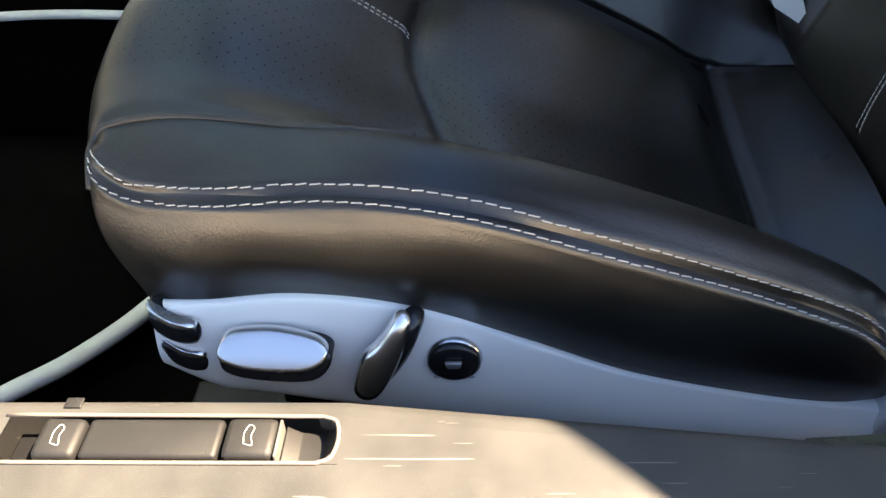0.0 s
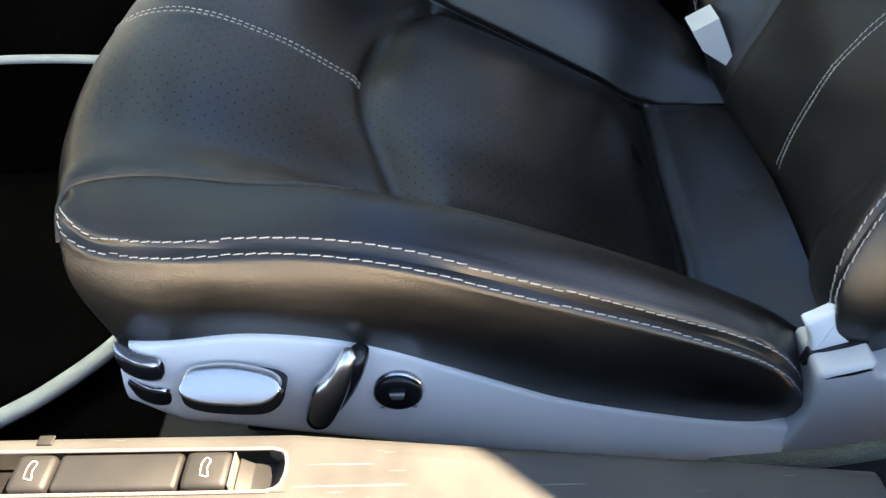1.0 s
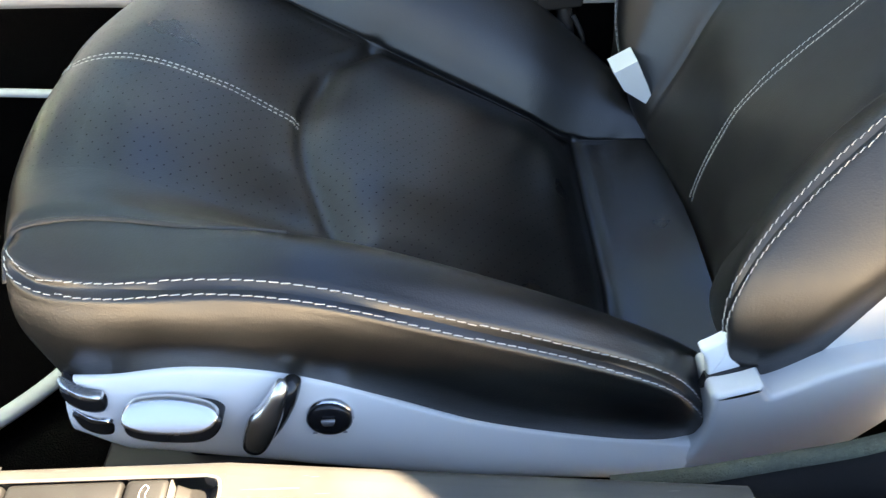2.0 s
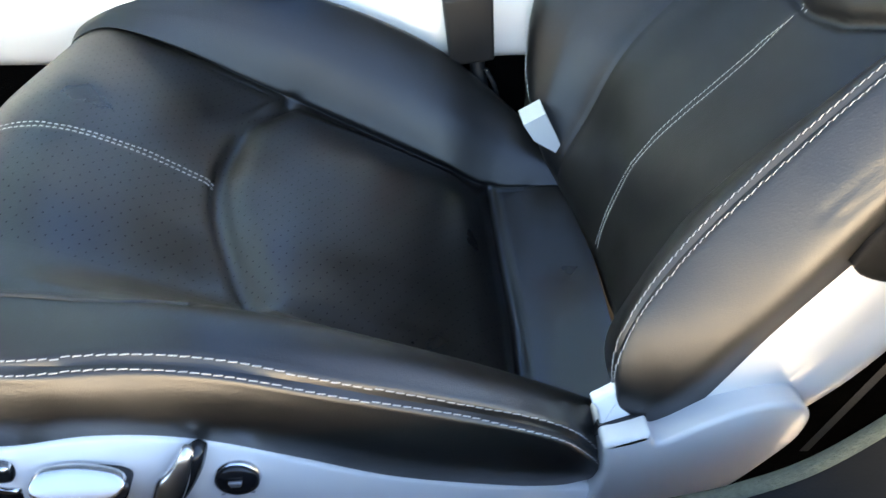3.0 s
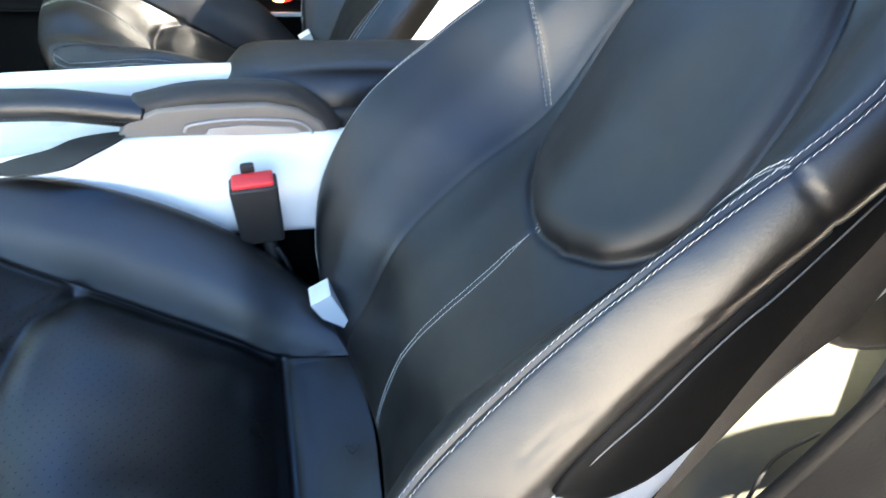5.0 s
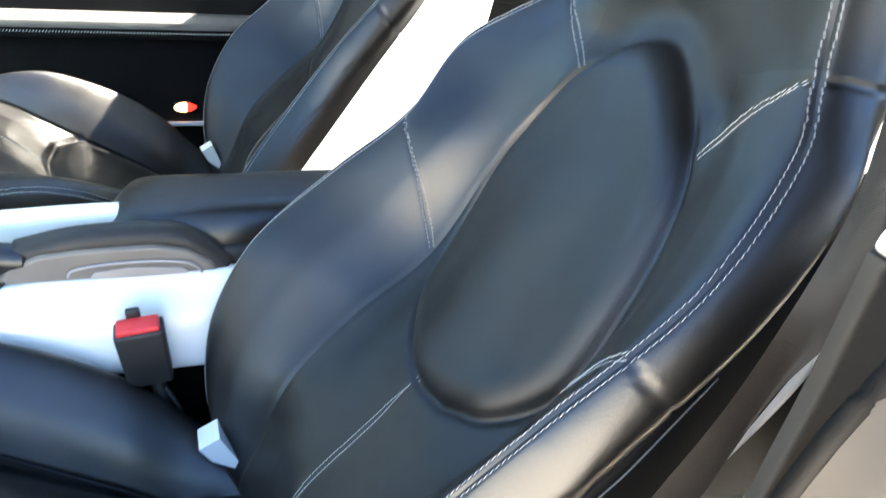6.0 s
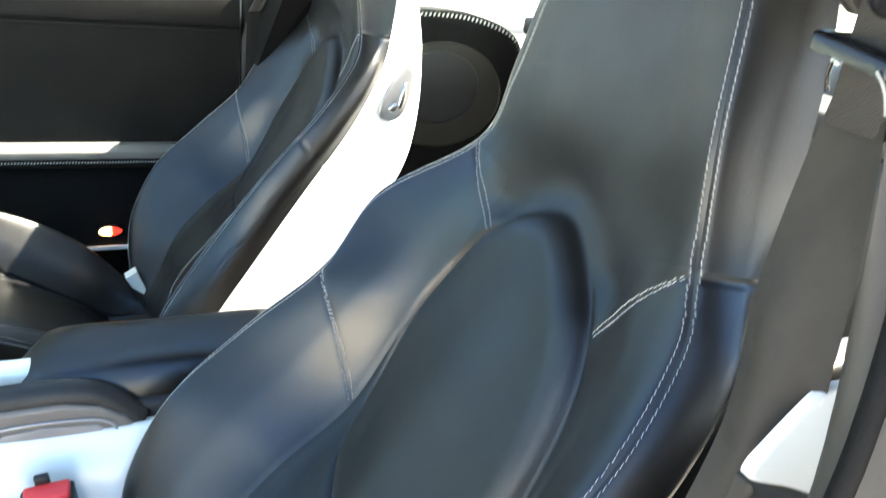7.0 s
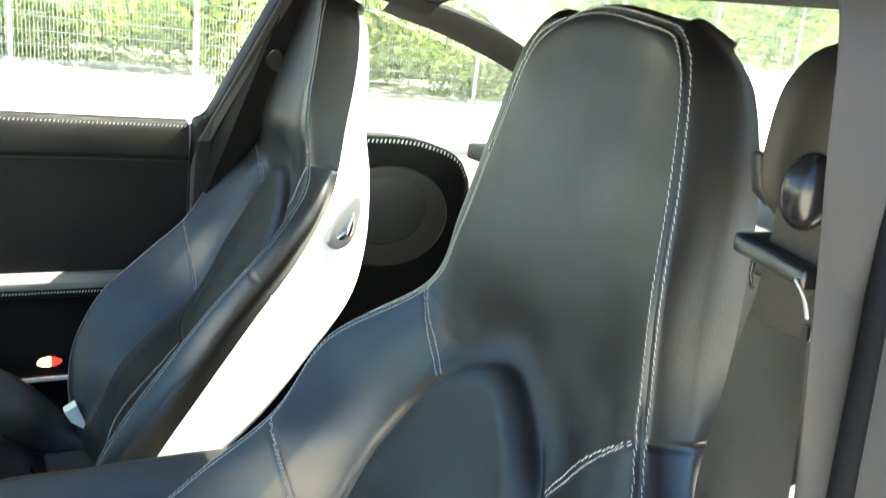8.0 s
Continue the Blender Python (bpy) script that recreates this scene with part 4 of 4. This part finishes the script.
frame_sheet = loft(cols, 4, 6)
part("door_frame", patch("door_frame", frame_sheet[:, :49], DOOR_LEATHER), DOOR_LEATHER, car, "black door frame")
part("pillar_frame", patch("pillar_frame", frame_sheet[:, 48:], PILLAR), PILLAR, car, "brown-grey pillar frame")
INNER_EDGE = [(.640, .290, .66), (.672, .262, .80), (.686, .240, .95), (.680, .244, 1.06), (.684, .264, 1.18), (.702, .298, 1.30), (.724, .336, 1.40), (.740, .400, 1.440), (.740, .465, 1.450)]
cols = [[(x, y + .004, z) for x, y, z in SEAL[7:]]]
cols.append([((a[0] + b[0]) / 2 - .004, (a[1] + b[1]) / 2 + .004, b[2]) for a, b in zip(SEAL[7:], INNER_EDGE)])
cols.append(INNER_EDGE)
for dx, dy in ((.012, -.002), (.06, -.02), (.12, -.03)):
    cols.append([(x + dx, y + dy, z) for x, y, z in INNER_EDGE])
part("pillar_trim", patch("pillar_trim", loft(cols, 4, 6), PILLAR), PILLAR, car, "black pillar trim")
part("quarter_skin", box((.72, .145, .16), (1.9, .235, 1.06), .02), BODY, car, "white rear body side")
# rear side trim on the driver's side
rows = [[(x, y, z) for x in (.92, 1.05, 1.2, 1.4, 1.6)] for y, z in ((.42, .25), (.40, .50), (.38, .80), (.36, 1.0), (.40, 1.08))]
part("rear_side_trim", patch("rear_side_trim", loft(rows, 4, 4), BLACK), BLACK, car)
part("rear_side_bolster", pillow(rounded([(.69, .425), (.695, .47), (.74, .58), (.84, .66), (.95, .66), (1.0, .55), (1.0, .44), (.85, .415)], 5), lambda a, b, h: (a, .425 + (b - .42) * .75 - h * .7, b + h * .5), .03, 7, .03), OLIVE, car, "sunlit olive-grey rear side cushion")
part("cushion_seam", tube([(.712, .403, .425), (.722, .405, .447), (.742, .420, .472), (.775, .440, .497), (.83, .452, .512)], .0022, 8), PIPING, car)
part("rear_side_panel", slab(rounded([(.770, .655), (.742, .74), (.735, .84), (.75, .90), (.90, .96), (1.08, .96), (1.10, .80), (1.08, .66), (.90, .640)], 5), lambda a, b, h: (a, .445 - h, b), .015, .012, 4, .02), LEATHER, car, "black leather rear side panel")
# roof, pillars and rear window
rows = []
for f, d in ((-1, .045), (-.86, .012), (-.45, 0), (0, -.006), (.45, 0), (.86, .012), (1, .045)):
    rows.append([(x, 1.03 + f * w - max(0, f) * s, z - d) for x, w, z, s in ((-.15, .64, 1.29, .08), (.25, .69, 1.42, .12), (.65, .72, 1.465, .14), (.90, .76, 1.455, .17), (1.12, .77, 1.42, .17))])
lo = loft(rows, 4, 4)
pane = [f for f, (j, i) in zip(grid_faces(*lo.shape[:2]), [(j, i) for j in range(lo.shape[0] - 1) for i in range(lo.shape[1] - 1)]) if 2 <= j < 22 and 1 <= i < 5]
solid = [f for f in grid_faces(*lo.shape[:2]) if f not in set(pane)]
def roof_sheet(name, rise, faces, mat, label=""):
    v = (lo + np.array([0, 0, rise])).reshape(-1, 3)
    used = sorted({k for f in faces for k in f})
    at = {k: n for n, k in enumerate(used)}
    return part(name, mesh_of(name, v[used], [tuple(at[k] for k in f) for f in faces], mat), mat, car, label)
roof_sheet("headliner", 0, solid, HEADLINER, "dark headliner")
roof_sheet("roof_skin", .03, solid, BODY)
roof_sheet("roof_glass", .022, pane, ROOF_GLASS, "blue-tinted glass roof panel")

for s, name in ((0, "near"), (1, "far")):
    f = (lambda y: 2.10 - y) if s else (lambda y: y)
    rows = [[(1.08, f(y), 1.425 - d), (1.25, f(y + .005), 1.385 - d), (1.45, f(y + .01), 1.315 - d), (1.70, f(y + .02), 1.20 - d), (1.95, f(y + .04), 1.06 - d)] for y, d in (((.30, .050), (.38, .012), (.46, .004), (.52, .02)) if s else ((.26, .050), (.31, .012), (.36, .004), (.41, .02)))]
    part("rear_pillar", patch("rear_pillar", loft(rows, 3, 4), HEADLINER), HEADLINER, car)
part("rear_window", box((1.10, .42, 1.43), (1.12, 1.60, 1.44), 0), HEADLINER, car)
bm = bmesh.new()
q = [bm.verts.new(p) for p in ((1.12, .42, 1.425), (1.12, 1.58, 1.425), (1.95, 1.54, 1.07), (1.95, .45, 1.07))]
bm.faces.new(q)
bmesh.ops.solidify(bm, geom=bm.faces[:], thickness=.004)
rw = part("rear_glass", bm, WINDOW, car, "clear rear window")
rw.visible_shadow = False
part("parcel_shelf", box((1.28, .42, 1.06), (2.0, 1.68, 1.10), .01), BLACK, car)
part("rear_bulkhead", box((1.95, .35, .2), (2.0, 1.75, 1.10), .01), BLACK, car)
part("dashboard", pillow(rounded([(-.92, .38), (-.70, .40), (-.66, .8), (-.66, 1.3), (-.70, 1.72), (-.92, 1.76)], 5), lambda a, b, h: (a, b, .62 + h), .32, 6, .1), BLACK, car)
part("firewall", box((-1.10, .28, .17), (-1.02, 1.84, 1.02), .01), BLACK, car)
for y in (.24, 1.80):
    s = 1 if y < 1 else -1
    part("front_pillar", tube([(-.75, y + .02 * s, 1.02), (-.45, y + .06 * s, 1.16), (-.30, y + .11 * s, 1.225), (-.15, y + .14 * s, 1.28)], .032, 10), HEADLINER, car)
bm = bmesh.new()
q = [bm.verts.new(p) for p in ((-.78, .28, 1.0), (-.78, 1.78, 1.0), (-.15, 1.66, 1.29), (-.15, .42, 1.29))]
bm.faces.new(q)
bmesh.ops.solidify(bm, geom=bm.faces[:], thickness=.004)
ws = part("windscreen", bm, WINDSCREEN, car, "clear windscreen")
ws.visible_shadow = False

# ---- floor mat ----
mat = thing("floor_mat", (-.5, .62, .216), "black carpet floor mat with worn white binding", "floor mat")
MO = [(-.95, .36), (-.45, .40), (-.362, .466), (-.322, .503), (-.281, .560), (-.25, .64), (-.245, .86), (-.95, .88)]
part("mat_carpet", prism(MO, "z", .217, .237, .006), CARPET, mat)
part("mat_binding", tube([(-.95, .36, .236), (-.60, .385, .238), (-.45, .405, .240), (-.362, .466, .242), (-.322, .503, .242), (-.281, .560, .242), (-.25, .64, .240), (-.245, .86, .238)], .010, 10, 8, .8), BINDING, mat, "worn white binding")

# ---- far door ----
door = thing("passenger_door", (.0, 1.84, .35), "black leather door panel with pale trim strip, closed", "car door")
rows = [[(x, y, z) for x in (-1.0, -.4, .1, .45, .66)] for y, z in ((1.815, .745), (1.816, .80), (1.816, .95), (1.814, 1.000), (1.812, 1.012), (1.817, 1.018), (1.812, 1.024), (1.814, 1.070), (1.825, 1.093), (1.86, 1.097))]
part("upper_panel", patch("upper_panel", loft(rows, 4, 4), DOOR_LEATHER), DOOR_LEATHER, door)
rows = [[(x, y, z) for x in (-1.0, -.4, .1, .45, .66)] for y, z in ((1.865, .22), (1.86, .487), (1.845, .507), (1.86, .522), (1.862, .70), (1.80, .712), (1.79, .722), (1.792, .733), (1.82, .748))]
part("lower_panel", patch("lower_panel", loft(rows, 4, 4), DOOR_LEATHER), DOOR_LEATHER, door)
part("trim_strip", prism([(1.786, .7345), (1.786, .750), (1.796, .763), (1.815, .765), (1.815, .7345)], "x", -1.0, .64, .002), GREY_LEATHER, door, "grey armrest edge")
part("sill_strip", box((.10, 1.838, .499), (.43, 1.845, .509), .002), SILVER, door)
def row_of_stitches(name, x0, x1, y, z, parent, step=.006, dy=0.0):
    bm = bmesh.new()
    for k in range(int((x1 - x0) / step)):
        bmesh.ops.create_cube(bm, size=1, matrix=Matrix.Translation((x0 + (k + .5) * step, y, z)) @ Matrix.Rotation(.5, 4, "Y") @ Matrix.Diagonal((.0015, .0014, .0042, 1)))
    return part(name, bm, THREAD, parent)
row_of_stitches("stitching", -.10, .62, 1.788, .7275, door)
row_of_stitches("stitching", .0, .66, 1.811, 1.088, door, .008)
lamp = part("door_lamp", box((.349, 1.8525, .527), (.403, 1.866, .553), .006), GLOSS, door, "red and clear door lamp, lit")
glow = bpy.data.materials.new("lamp_glow")
glow.use_nodes = True
gp = glow.node_tree.nodes["Principled BSDF"]
gp.inputs["Base Color"].default_value, gp.inputs["Emission Color"].default_value, gp.inputs["Emission Strength"].default_value = (1, .6, .25, 1), (1, .50, .17, 1), .75
redg = bpy.data.materials.new("lamp_red")
redg.use_nodes = True
gp = redg.node_tree.nodes["Principled BSDF"]
gp.inputs["Base Color"].default_value, gp.inputs["Emission Color"].default_value, gp.inputs["Emission Strength"].default_value = (.8, .03, .02, 1), (1, .03, .02, 1), .22
part("clear_lens", pillow(rounded([(.351, .552), (.357, .561), (.368, .564), (.379, .563), (.379, .543), (.366, .542), (.356, .545)], 4), lambda a, b, h: (a, 1.852 - h, b - .013), .006, 5), glow, lamp)
part("red_lens", pillow(rounded([(.380, .543), (.380, .563), (.392, .561), (.402, .554), (.394, .546)], 4), lambda a, b, h: (a, 1.852 - h, b - .013), .006, 5), redg, lamp)
# pillar and quarter trim on the far side
def leaning(bm):
    """The upper body leans inwards above the window line."""
    for v in bm.verts:
        up = max(0, v.co.z - 1.1)
        v.co.x -= .12 * up
        v.co.y -= .5 * up
    return bm


part("far_pillar", leaning(prism([(.672, 1.10), (.70, 1.115), (.845, 1.40), (.99, 1.42), (.95, 1.30), (.90, 1.10), (.90, .25), (.675, .25), (.668, .9)], "y", 1.788, 1.87, .01)), DOOR_LEATHER, car, "dark far pillar trim")
part("pillar_edge", leaning(prism([(.672, 1.06), (.702, 1.115), (.847, 1.40), (.872, 1.40), (.728, 1.115), (.700, 1.06)], "y", 1.778, 1.790, .004)), GREY_TRIM, car, "grey edge of the far pillar")
part("pillar_gap", prism([(.660, .25), (.672, .25), (.676, 1.0), (.705, 1.115), (.690, 1.115), (.662, 1.0)], "y", 1.796, 1.802, .001), BLACK, car)
part("striker_plate", prism([(.700, 1.060), (.702, 1.098), (.745, 1.092), (.75, 1.076), (.82, 1.072), (.82, 1.050)], "y", 1.790, 1.799, .002), BODY, car, "white body edge")
QUARTER = rounded([(.86, .25), (.86, .70), (.87, 1.05), (1.0, 1.080), (1.10, 1.0886), (1.213, 1.081), (1.312, 1.048), (1.350, 1.0), (1.365, .94), (1.375, .70), (1.375, .25)], 6)
quarter = part("rear_quarter", slab(QUARTER, lambda a, b, h: (a, 1.802 - h, b), .032, .030, 6, .05), DOOR_LEATHER, car, "black quarter panel with a stitched edge")
def disc(cx, cz, rx, rz, n=40):
    return np.array([(cx + rx * math.cos(q), cz + rz * math.sin(q)) for q in np.linspace(0, 2 * math.pi, n + 1)[:-1]])
bm = bmesh.new()
for q in resample(spline([(.90, 1.775, 1.058), (1.0, 1.775, 1.071), (1.10, 1.775, 1.079), (1.205, 1.775, 1.072), (1.300, 1.775, 1.040), (1.335, 1.775, .995)]), .011):
    bmesh.ops.create_cube(bm, size=1, matrix=Matrix.Translation(q) @ Matrix.Rotation(.4, 4, "Y") @ Matrix.Diagonal((.003, .003, .009, 1)))
part("stitching", bm, THREAD, quarter)
part("speaker_bezel", slab(disc(1.13, .89, .165, .130), lambda a, b, h: (a, 1.7705 - h, b), .008, .008, 4, .006), GREY_TRIM, quarter)
part("speaker_grille", slab(disc(1.12, .91, .110, .088), lambda a, b, h: (a, 1.7635 - h, b), .004, .004, 3, .004), BLACK, quarter)
for lo_x, hi_x, top in ((-.75, .70, 1.36), (.93, 1.65, 1.40)):
    bm = bmesh.new()
    q = [bm.verts.new(p) for p in ((lo_x, 1.855, 1.09), (hi_x, 1.855, 1.08), (hi_x, 1.80 if hi_x > 1 else 1.62, top - (.18 if hi_x > 1 else 0)), (lo_x + (.85 if lo_x < 0 else 0), 1.80 if hi_x > 1 else 1.60, top))]
    bm.faces.new(q)
    bmesh.ops.solidify(bm, geom=bm.faces[:], thickness=.004)
    g = part("side_glass", bm, WINDOW, car, "clear side window")
    g.visible_shadow = False
part("belt_ledge", box((-.95, 1.862, 1.03), (1.75, 1.90, 1.086), .006), BODY, car, "white window ledge")
part("door_skin", box((-1.05, 1.90, .16), (1.8, 1.935, 1.085), .01), BODY, car)

# ---- rear seats ----
for y, up, lab in ((.80, .033, "small black leather rear seat behind the driver"), (1.36, 0, "small black leather rear seat behind the passenger")):
    rs = thing("rear_seat", (1.2, y, .30), lab, "rear seat", "rear seats")
    part("rear_cushion", pillow(rounded([(.95, y - .20), (1.25, y - .21), (1.30, y), (1.25, y + .21), (.95, y + .20), (.90, y)], 6), lambda a, b, h: (a, b, .40 + h), .12, 7, .1), LEATHER, rs)
    part("rear_backrest", pillow(rounded([(y - .22, .50), (y + .22, .50), (y + .24, .88), (y + .20, 1.11 + up), (y, 1.172 + up), (y - .20, 1.11 + up), (y - .24, .88)], 6), lambda a, b, h: (1.42 - h + (b - .5) * .12, a, b), .10, 7, .05), LEATHER, rs)
    bm = bmesh.new()
    for q in resample(spline([(1.475, y - .19, 1.075 + up), (1.482, y - .10, 1.128 + up), (1.486, y, 1.146 + up), (1.482, y + .10, 1.128 + up), (1.475, y + .19, 1.075 + up)]), .012):
        bmesh.ops.create_cube(bm, size=1, matrix=Matrix.Translation(q - np.array((.055, 0, 0))) @ Matrix.Rotation(.4, 4, "X") @ Matrix.Diagonal((.003, .008, .003, 1)))
    tagged(part("stitching", bm, THREAD, rs), kind="stuff")

# ---- seat belt ----
belt = thing("seat_belt", (.75, .34, .45), "dark grey seat belt hanging from the pillar guide", "seat belt")
LEFT = [(.764, .372, 1.215), (.751, .368, 1.17), (.740, .365, 1.087), (.728, .350, 1.005), (.6865, .346, .873), (.646, .345, .792), (.613, .345, .722), (.562, .345, .587), (.490, .345, .40)]
RIGHT = [(.745, .318, 1.215), (.742, .306, 1.16), (.742, .298, 1.079), (.748, .305, 1.00), (.714, .340, .869), (.681, .342, .771), (.637, .343, .719), (.5714, .344, .5856), (.497, .344, .40)]
strip = np.stack([spline(LEFT, 8), spline([tuple(np.array(a) * .5 + np.array(b) * .5 + np.array((w, 0, 0))) for a, b, w in zip(LEFT, RIGHT, (.004, .002, -.016, -.014, .012, .004, .001, 0, 0))], 8), spline(RIGHT, 8)], 0)
part("webbing", patch("webbing", loft(strip[:, ::4], 4, 6), WEBBING), WEBBING, belt)
gd = part("belt_guide", slab(rounded([(.735, .373), (.750, .375), (.772, .371), (.776, .345), (.774, .322), (.740, .318), (.735, .330), (.736, .350)], 4), lambda a, b, h: (a, b, 1.2475 + (b - .37) * .14 + h), .008, .004, 4, .003), GLOSS, belt, "black belt guide")
bm = bmesh.new()
bmesh.ops.create_uvsphere(bm, u_segments=20, v_segments=12, radius=1, matrix=Matrix.Translation((.742, .336, 1.289)) @ Matrix.Diagonal((.014, .0155, .0225, 1)))
for f in bm.faces:
    f.smooth = True
part("guide_bolt", bm, GLOSS, gd, "glossy dark guide bolt cover")
part("belt_tongue", tube([(.7335, .3245, 1.2420), (.7350, .3205, 1.2364), (.7385, .3185, 1.2290), (.7425, .3180, 1.2200)], .0014, 8, 8, .6), STEEL, belt, "steel belt tongue")
part("belt_clip", tube([(.7400, .3590, 1.2400), (.7415, .3605, 1.2320), (.7445, .3605, 1.2235)], .0016, 8, 8, .6), GLOSS, belt)
part("upper_webbing", box((.748, .318, 1.205), (.751, .359, 1.275), .001), WEBBING, belt)

# the passenger's belt against the far pillar
other = thing("seat_belt", (.80, 1.77, 1.0), "black passenger seat belt hanging along the far pillar", "seat belt")
part("webbing", leaning(prism([(.792, .98), (.800, 1.10), (.822, 1.250), (.838, 1.250), (.832, 1.10), (.828, .98)], "y", 1.776, 1.780, .001)), WEBBING, other)
part("belt_guide", leaning(prism(rounded([(.806, 1.232), (.806, 1.258), (.820, 1.275), (.838, 1.270), (.842, 1.245), (.830, 1.226)], 4), "y", 1.760, 1.774, .004)), GLOSS, other)

# rounded cover behind the belt
part("belt_cover", pillow(rounded([(.742, 1.285), (.738, 1.320), (.746, 1.350), (.775, 1.370), (.83, 1.372), (.86, 1.31), (.83, 1.25), (.77, 1.262)], 6), lambda a, b, h: (a, .366 - h, b), .012, 7, .002), GREY_TRIM, car, "rounded dark pillar cover")
part("pillar_inner", prism([(.800, 1.262), (.785, 1.272), (.775, 1.30), (.95, 1.30), (.95, 1.262)], "y", .402, .412, .004), BLACK, car)
part("pillar_plate", slab(rounded([(.706, 1.003), (.703, 1.014), (.712, 1.026), (.728, 1.045), (.742, 1.0585), (.76, 1.062), (.80, 1.06), (.815, 1.0), (.80, .962), (.774, .9735), (.742, .989)], 4), lambda a, b, h: (a, .303 - h, b), .006, .004, 4, .002), BODY, car, "white painted pillar plate")
part("pillar_panel", slab(rounded([(.709, 1.001), (.742, .9865), (.775, .9705), (.82, .95), (.83, .70), (.80, .45), (.70, .42), (.655, .46), (.665, .62), (.682, .78), (.698, .903), (.704, .985)], 4), lambda a, b, h: (a, .306 - h, b), .010, .006, 4, .004), PILLAR, car, "brown-grey lower pillar trim")

# ---- outside ----
whole("ground", box((-60, -60, -.2), (80, 80, 0), 0), ASPHALT, "pale sunlit concrete ground", "ground", "structure")
fence = thing("mesh_fence", (6, 12.6, 0), "galvanised steel mesh fence before a hedge", "fence")
for k in range(-1, 14):
    x = .1 + 2.5 * k
    part("fence_post", box((x - .03, 12.57, 0), (x + .03, 12.63, 2.2), .004, 1), STEEL, fence)
    verts, faces = [], []
    for i in range(1, 50):
        xx, w = x + .05 * i, .003
        o = len(verts)
        verts += [(xx - w, 12.56 - w, .05), (xx + w, 12.56 - w, .05), (xx, 12.56 + w, .05), (xx - w, 12.56 - w, 2.1), (xx + w, 12.56 - w, 2.1), (xx, 12.56 + w, 2.1)]
        faces += [(o, o + 1, o + 4, o + 3), (o + 1, o + 2, o + 5, o + 4), (o + 2, o, o + 3, o + 5)]
    for i in range(11):
        z, w = .1 + .2 * i, .004
        o = len(verts)
        verts += [(x, 12.55, z - w), (x, 12.55 + 2 * w, z - w), (x, 12.55 + w, z + w), (x + 2.5, 12.55, z - w), (x + 2.5, 12.55 + 2 * w, z - w), (x + 2.5, 12.55 + w, z + w)]
        faces += [(o, o + 1, o + 4, o + 3), (o + 1, o + 2, o + 5, o + 4), (o + 2, o, o + 3, o + 5)]
    part("mesh_panel", mesh_of("mesh_panel", verts, faces, STEEL, False), STEEL, fence)

LEAF = bpy.data.materials.new("leaf")
LEAF.use_nodes = True
ln, ll = LEAF.node_tree.nodes, LEAF.node_tree.links
geo = ln.new("ShaderNodeNewGeometry")
ramp = ln.new("ShaderNodeValToRGB")
ramp.color_ramp.elements[0].color, ramp.color_ramp.elements[1].color = (.14, .22, .08, 1), (.40, .48, .16, 1)
patchy = ln.new("ShaderNodeTexNoise")
patchy.inputs["Scale"].default_value, patchy.inputs["Detail"].default_value = .9, 2
place = ln.new("ShaderNodeTexCoord")
ll.new(place.outputs["Object"], patchy.inputs["Vector"])
spread = ln.new("ShaderNodeMapRange")
spread.inputs["From Min"].default_value, spread.inputs["From Max"].default_value = .35, .65
ll.new(patchy.outputs[0], spread.inputs["Value"])
both = ln.new("ShaderNodeMix")
both.inputs[0].default_value = .35
ll.new(spread.outputs[0], both.inputs[2])
ll.new(geo.outputs["Random Per Island"], both.inputs[3])
ll.new(both.outputs[0], ramp.inputs[0])
ll.new(ramp.outputs[0], ln["Principled BSDF"].inputs["Base Color"])
ln["Principled BSDF"].inputs["Roughness"].default_value = .5
thin = ln.new("ShaderNodeBsdfTranslucent")
leafmix = ln.new("ShaderNodeMixShader")
leafmix.inputs[0].default_value = .5
ll.new(ramp.outputs[0], thin.inputs[0])
ll.new(ln["Principled BSDF"].outputs[0], leafmix.inputs[1])
ll.new(thin.outputs[0], leafmix.inputs[2])
ll.new(leafmix.outputs[0], ln["Material Output"].inputs[0])
rng = np.random.default_rng(3)
N = 90000
centres = np.c_[rng.uniform(-2, 36, 360), rng.uniform(13.0, 16.0, 360), rng.uniform(.2, 2.4, 360)]
size = rng.uniform(.5, 1.1, 360)
which = rng.integers(0, 360, N)
d = rng.normal(size=(N, 3))
d /= np.linalg.norm(d, axis=1, keepdims=True)
pos = centres[which] + d * (size[which] * rng.uniform(.55, 1.0, N) ** .4)[:, None]
pos[:, 2] = np.maximum(pos[:, 2], .05)
t1 = np.cross(d + rng.normal(size=(N, 3)) * .8, rng.normal(size=(N, 3)))
t1 /= np.linalg.norm(t1, axis=1, keepdims=True)
t2 = np.cross(d, t1)
L = rng.uniform(.06, .15, N)[:, None]
quad = np.stack([pos - t1 * L, pos + t2 * L * .45, pos + t1 * L, pos - t2 * L * .45], 1).reshape(-1, 3)
me = bpy.data.meshes.new("hedge")
me.from_pydata(quad.tolist(), [], np.arange(4 * N).reshape(-1, 4).tolist())
me.materials.append(LEAF)
whole("hedge", me, LEAF, "dense sunlit green and yellow hedge behind the fence", "hedge", "stuff")

WOOD = material("dark_foliage", (.12, .16, .06), .9, noise_scale=1.2, vary=.6, grain=9, bump=1.0, distance=.2)
rows = [[(x, 17.5 + .5 * math.sin(x * 1.7 + z) + .4 * math.sin(x * .63 + 2 * z), z) for x in np.arange(-2, 42, .7)] for z in (-.1, .6, 1.1, 1.6, 2.1, 2.6, 3.0, 3.4)]
wood = whole("far_wood", patch("far_wood", np.array(rows, float), WOOD), WOOD, "dark green wood behind the hedge", "wood", "stuff")
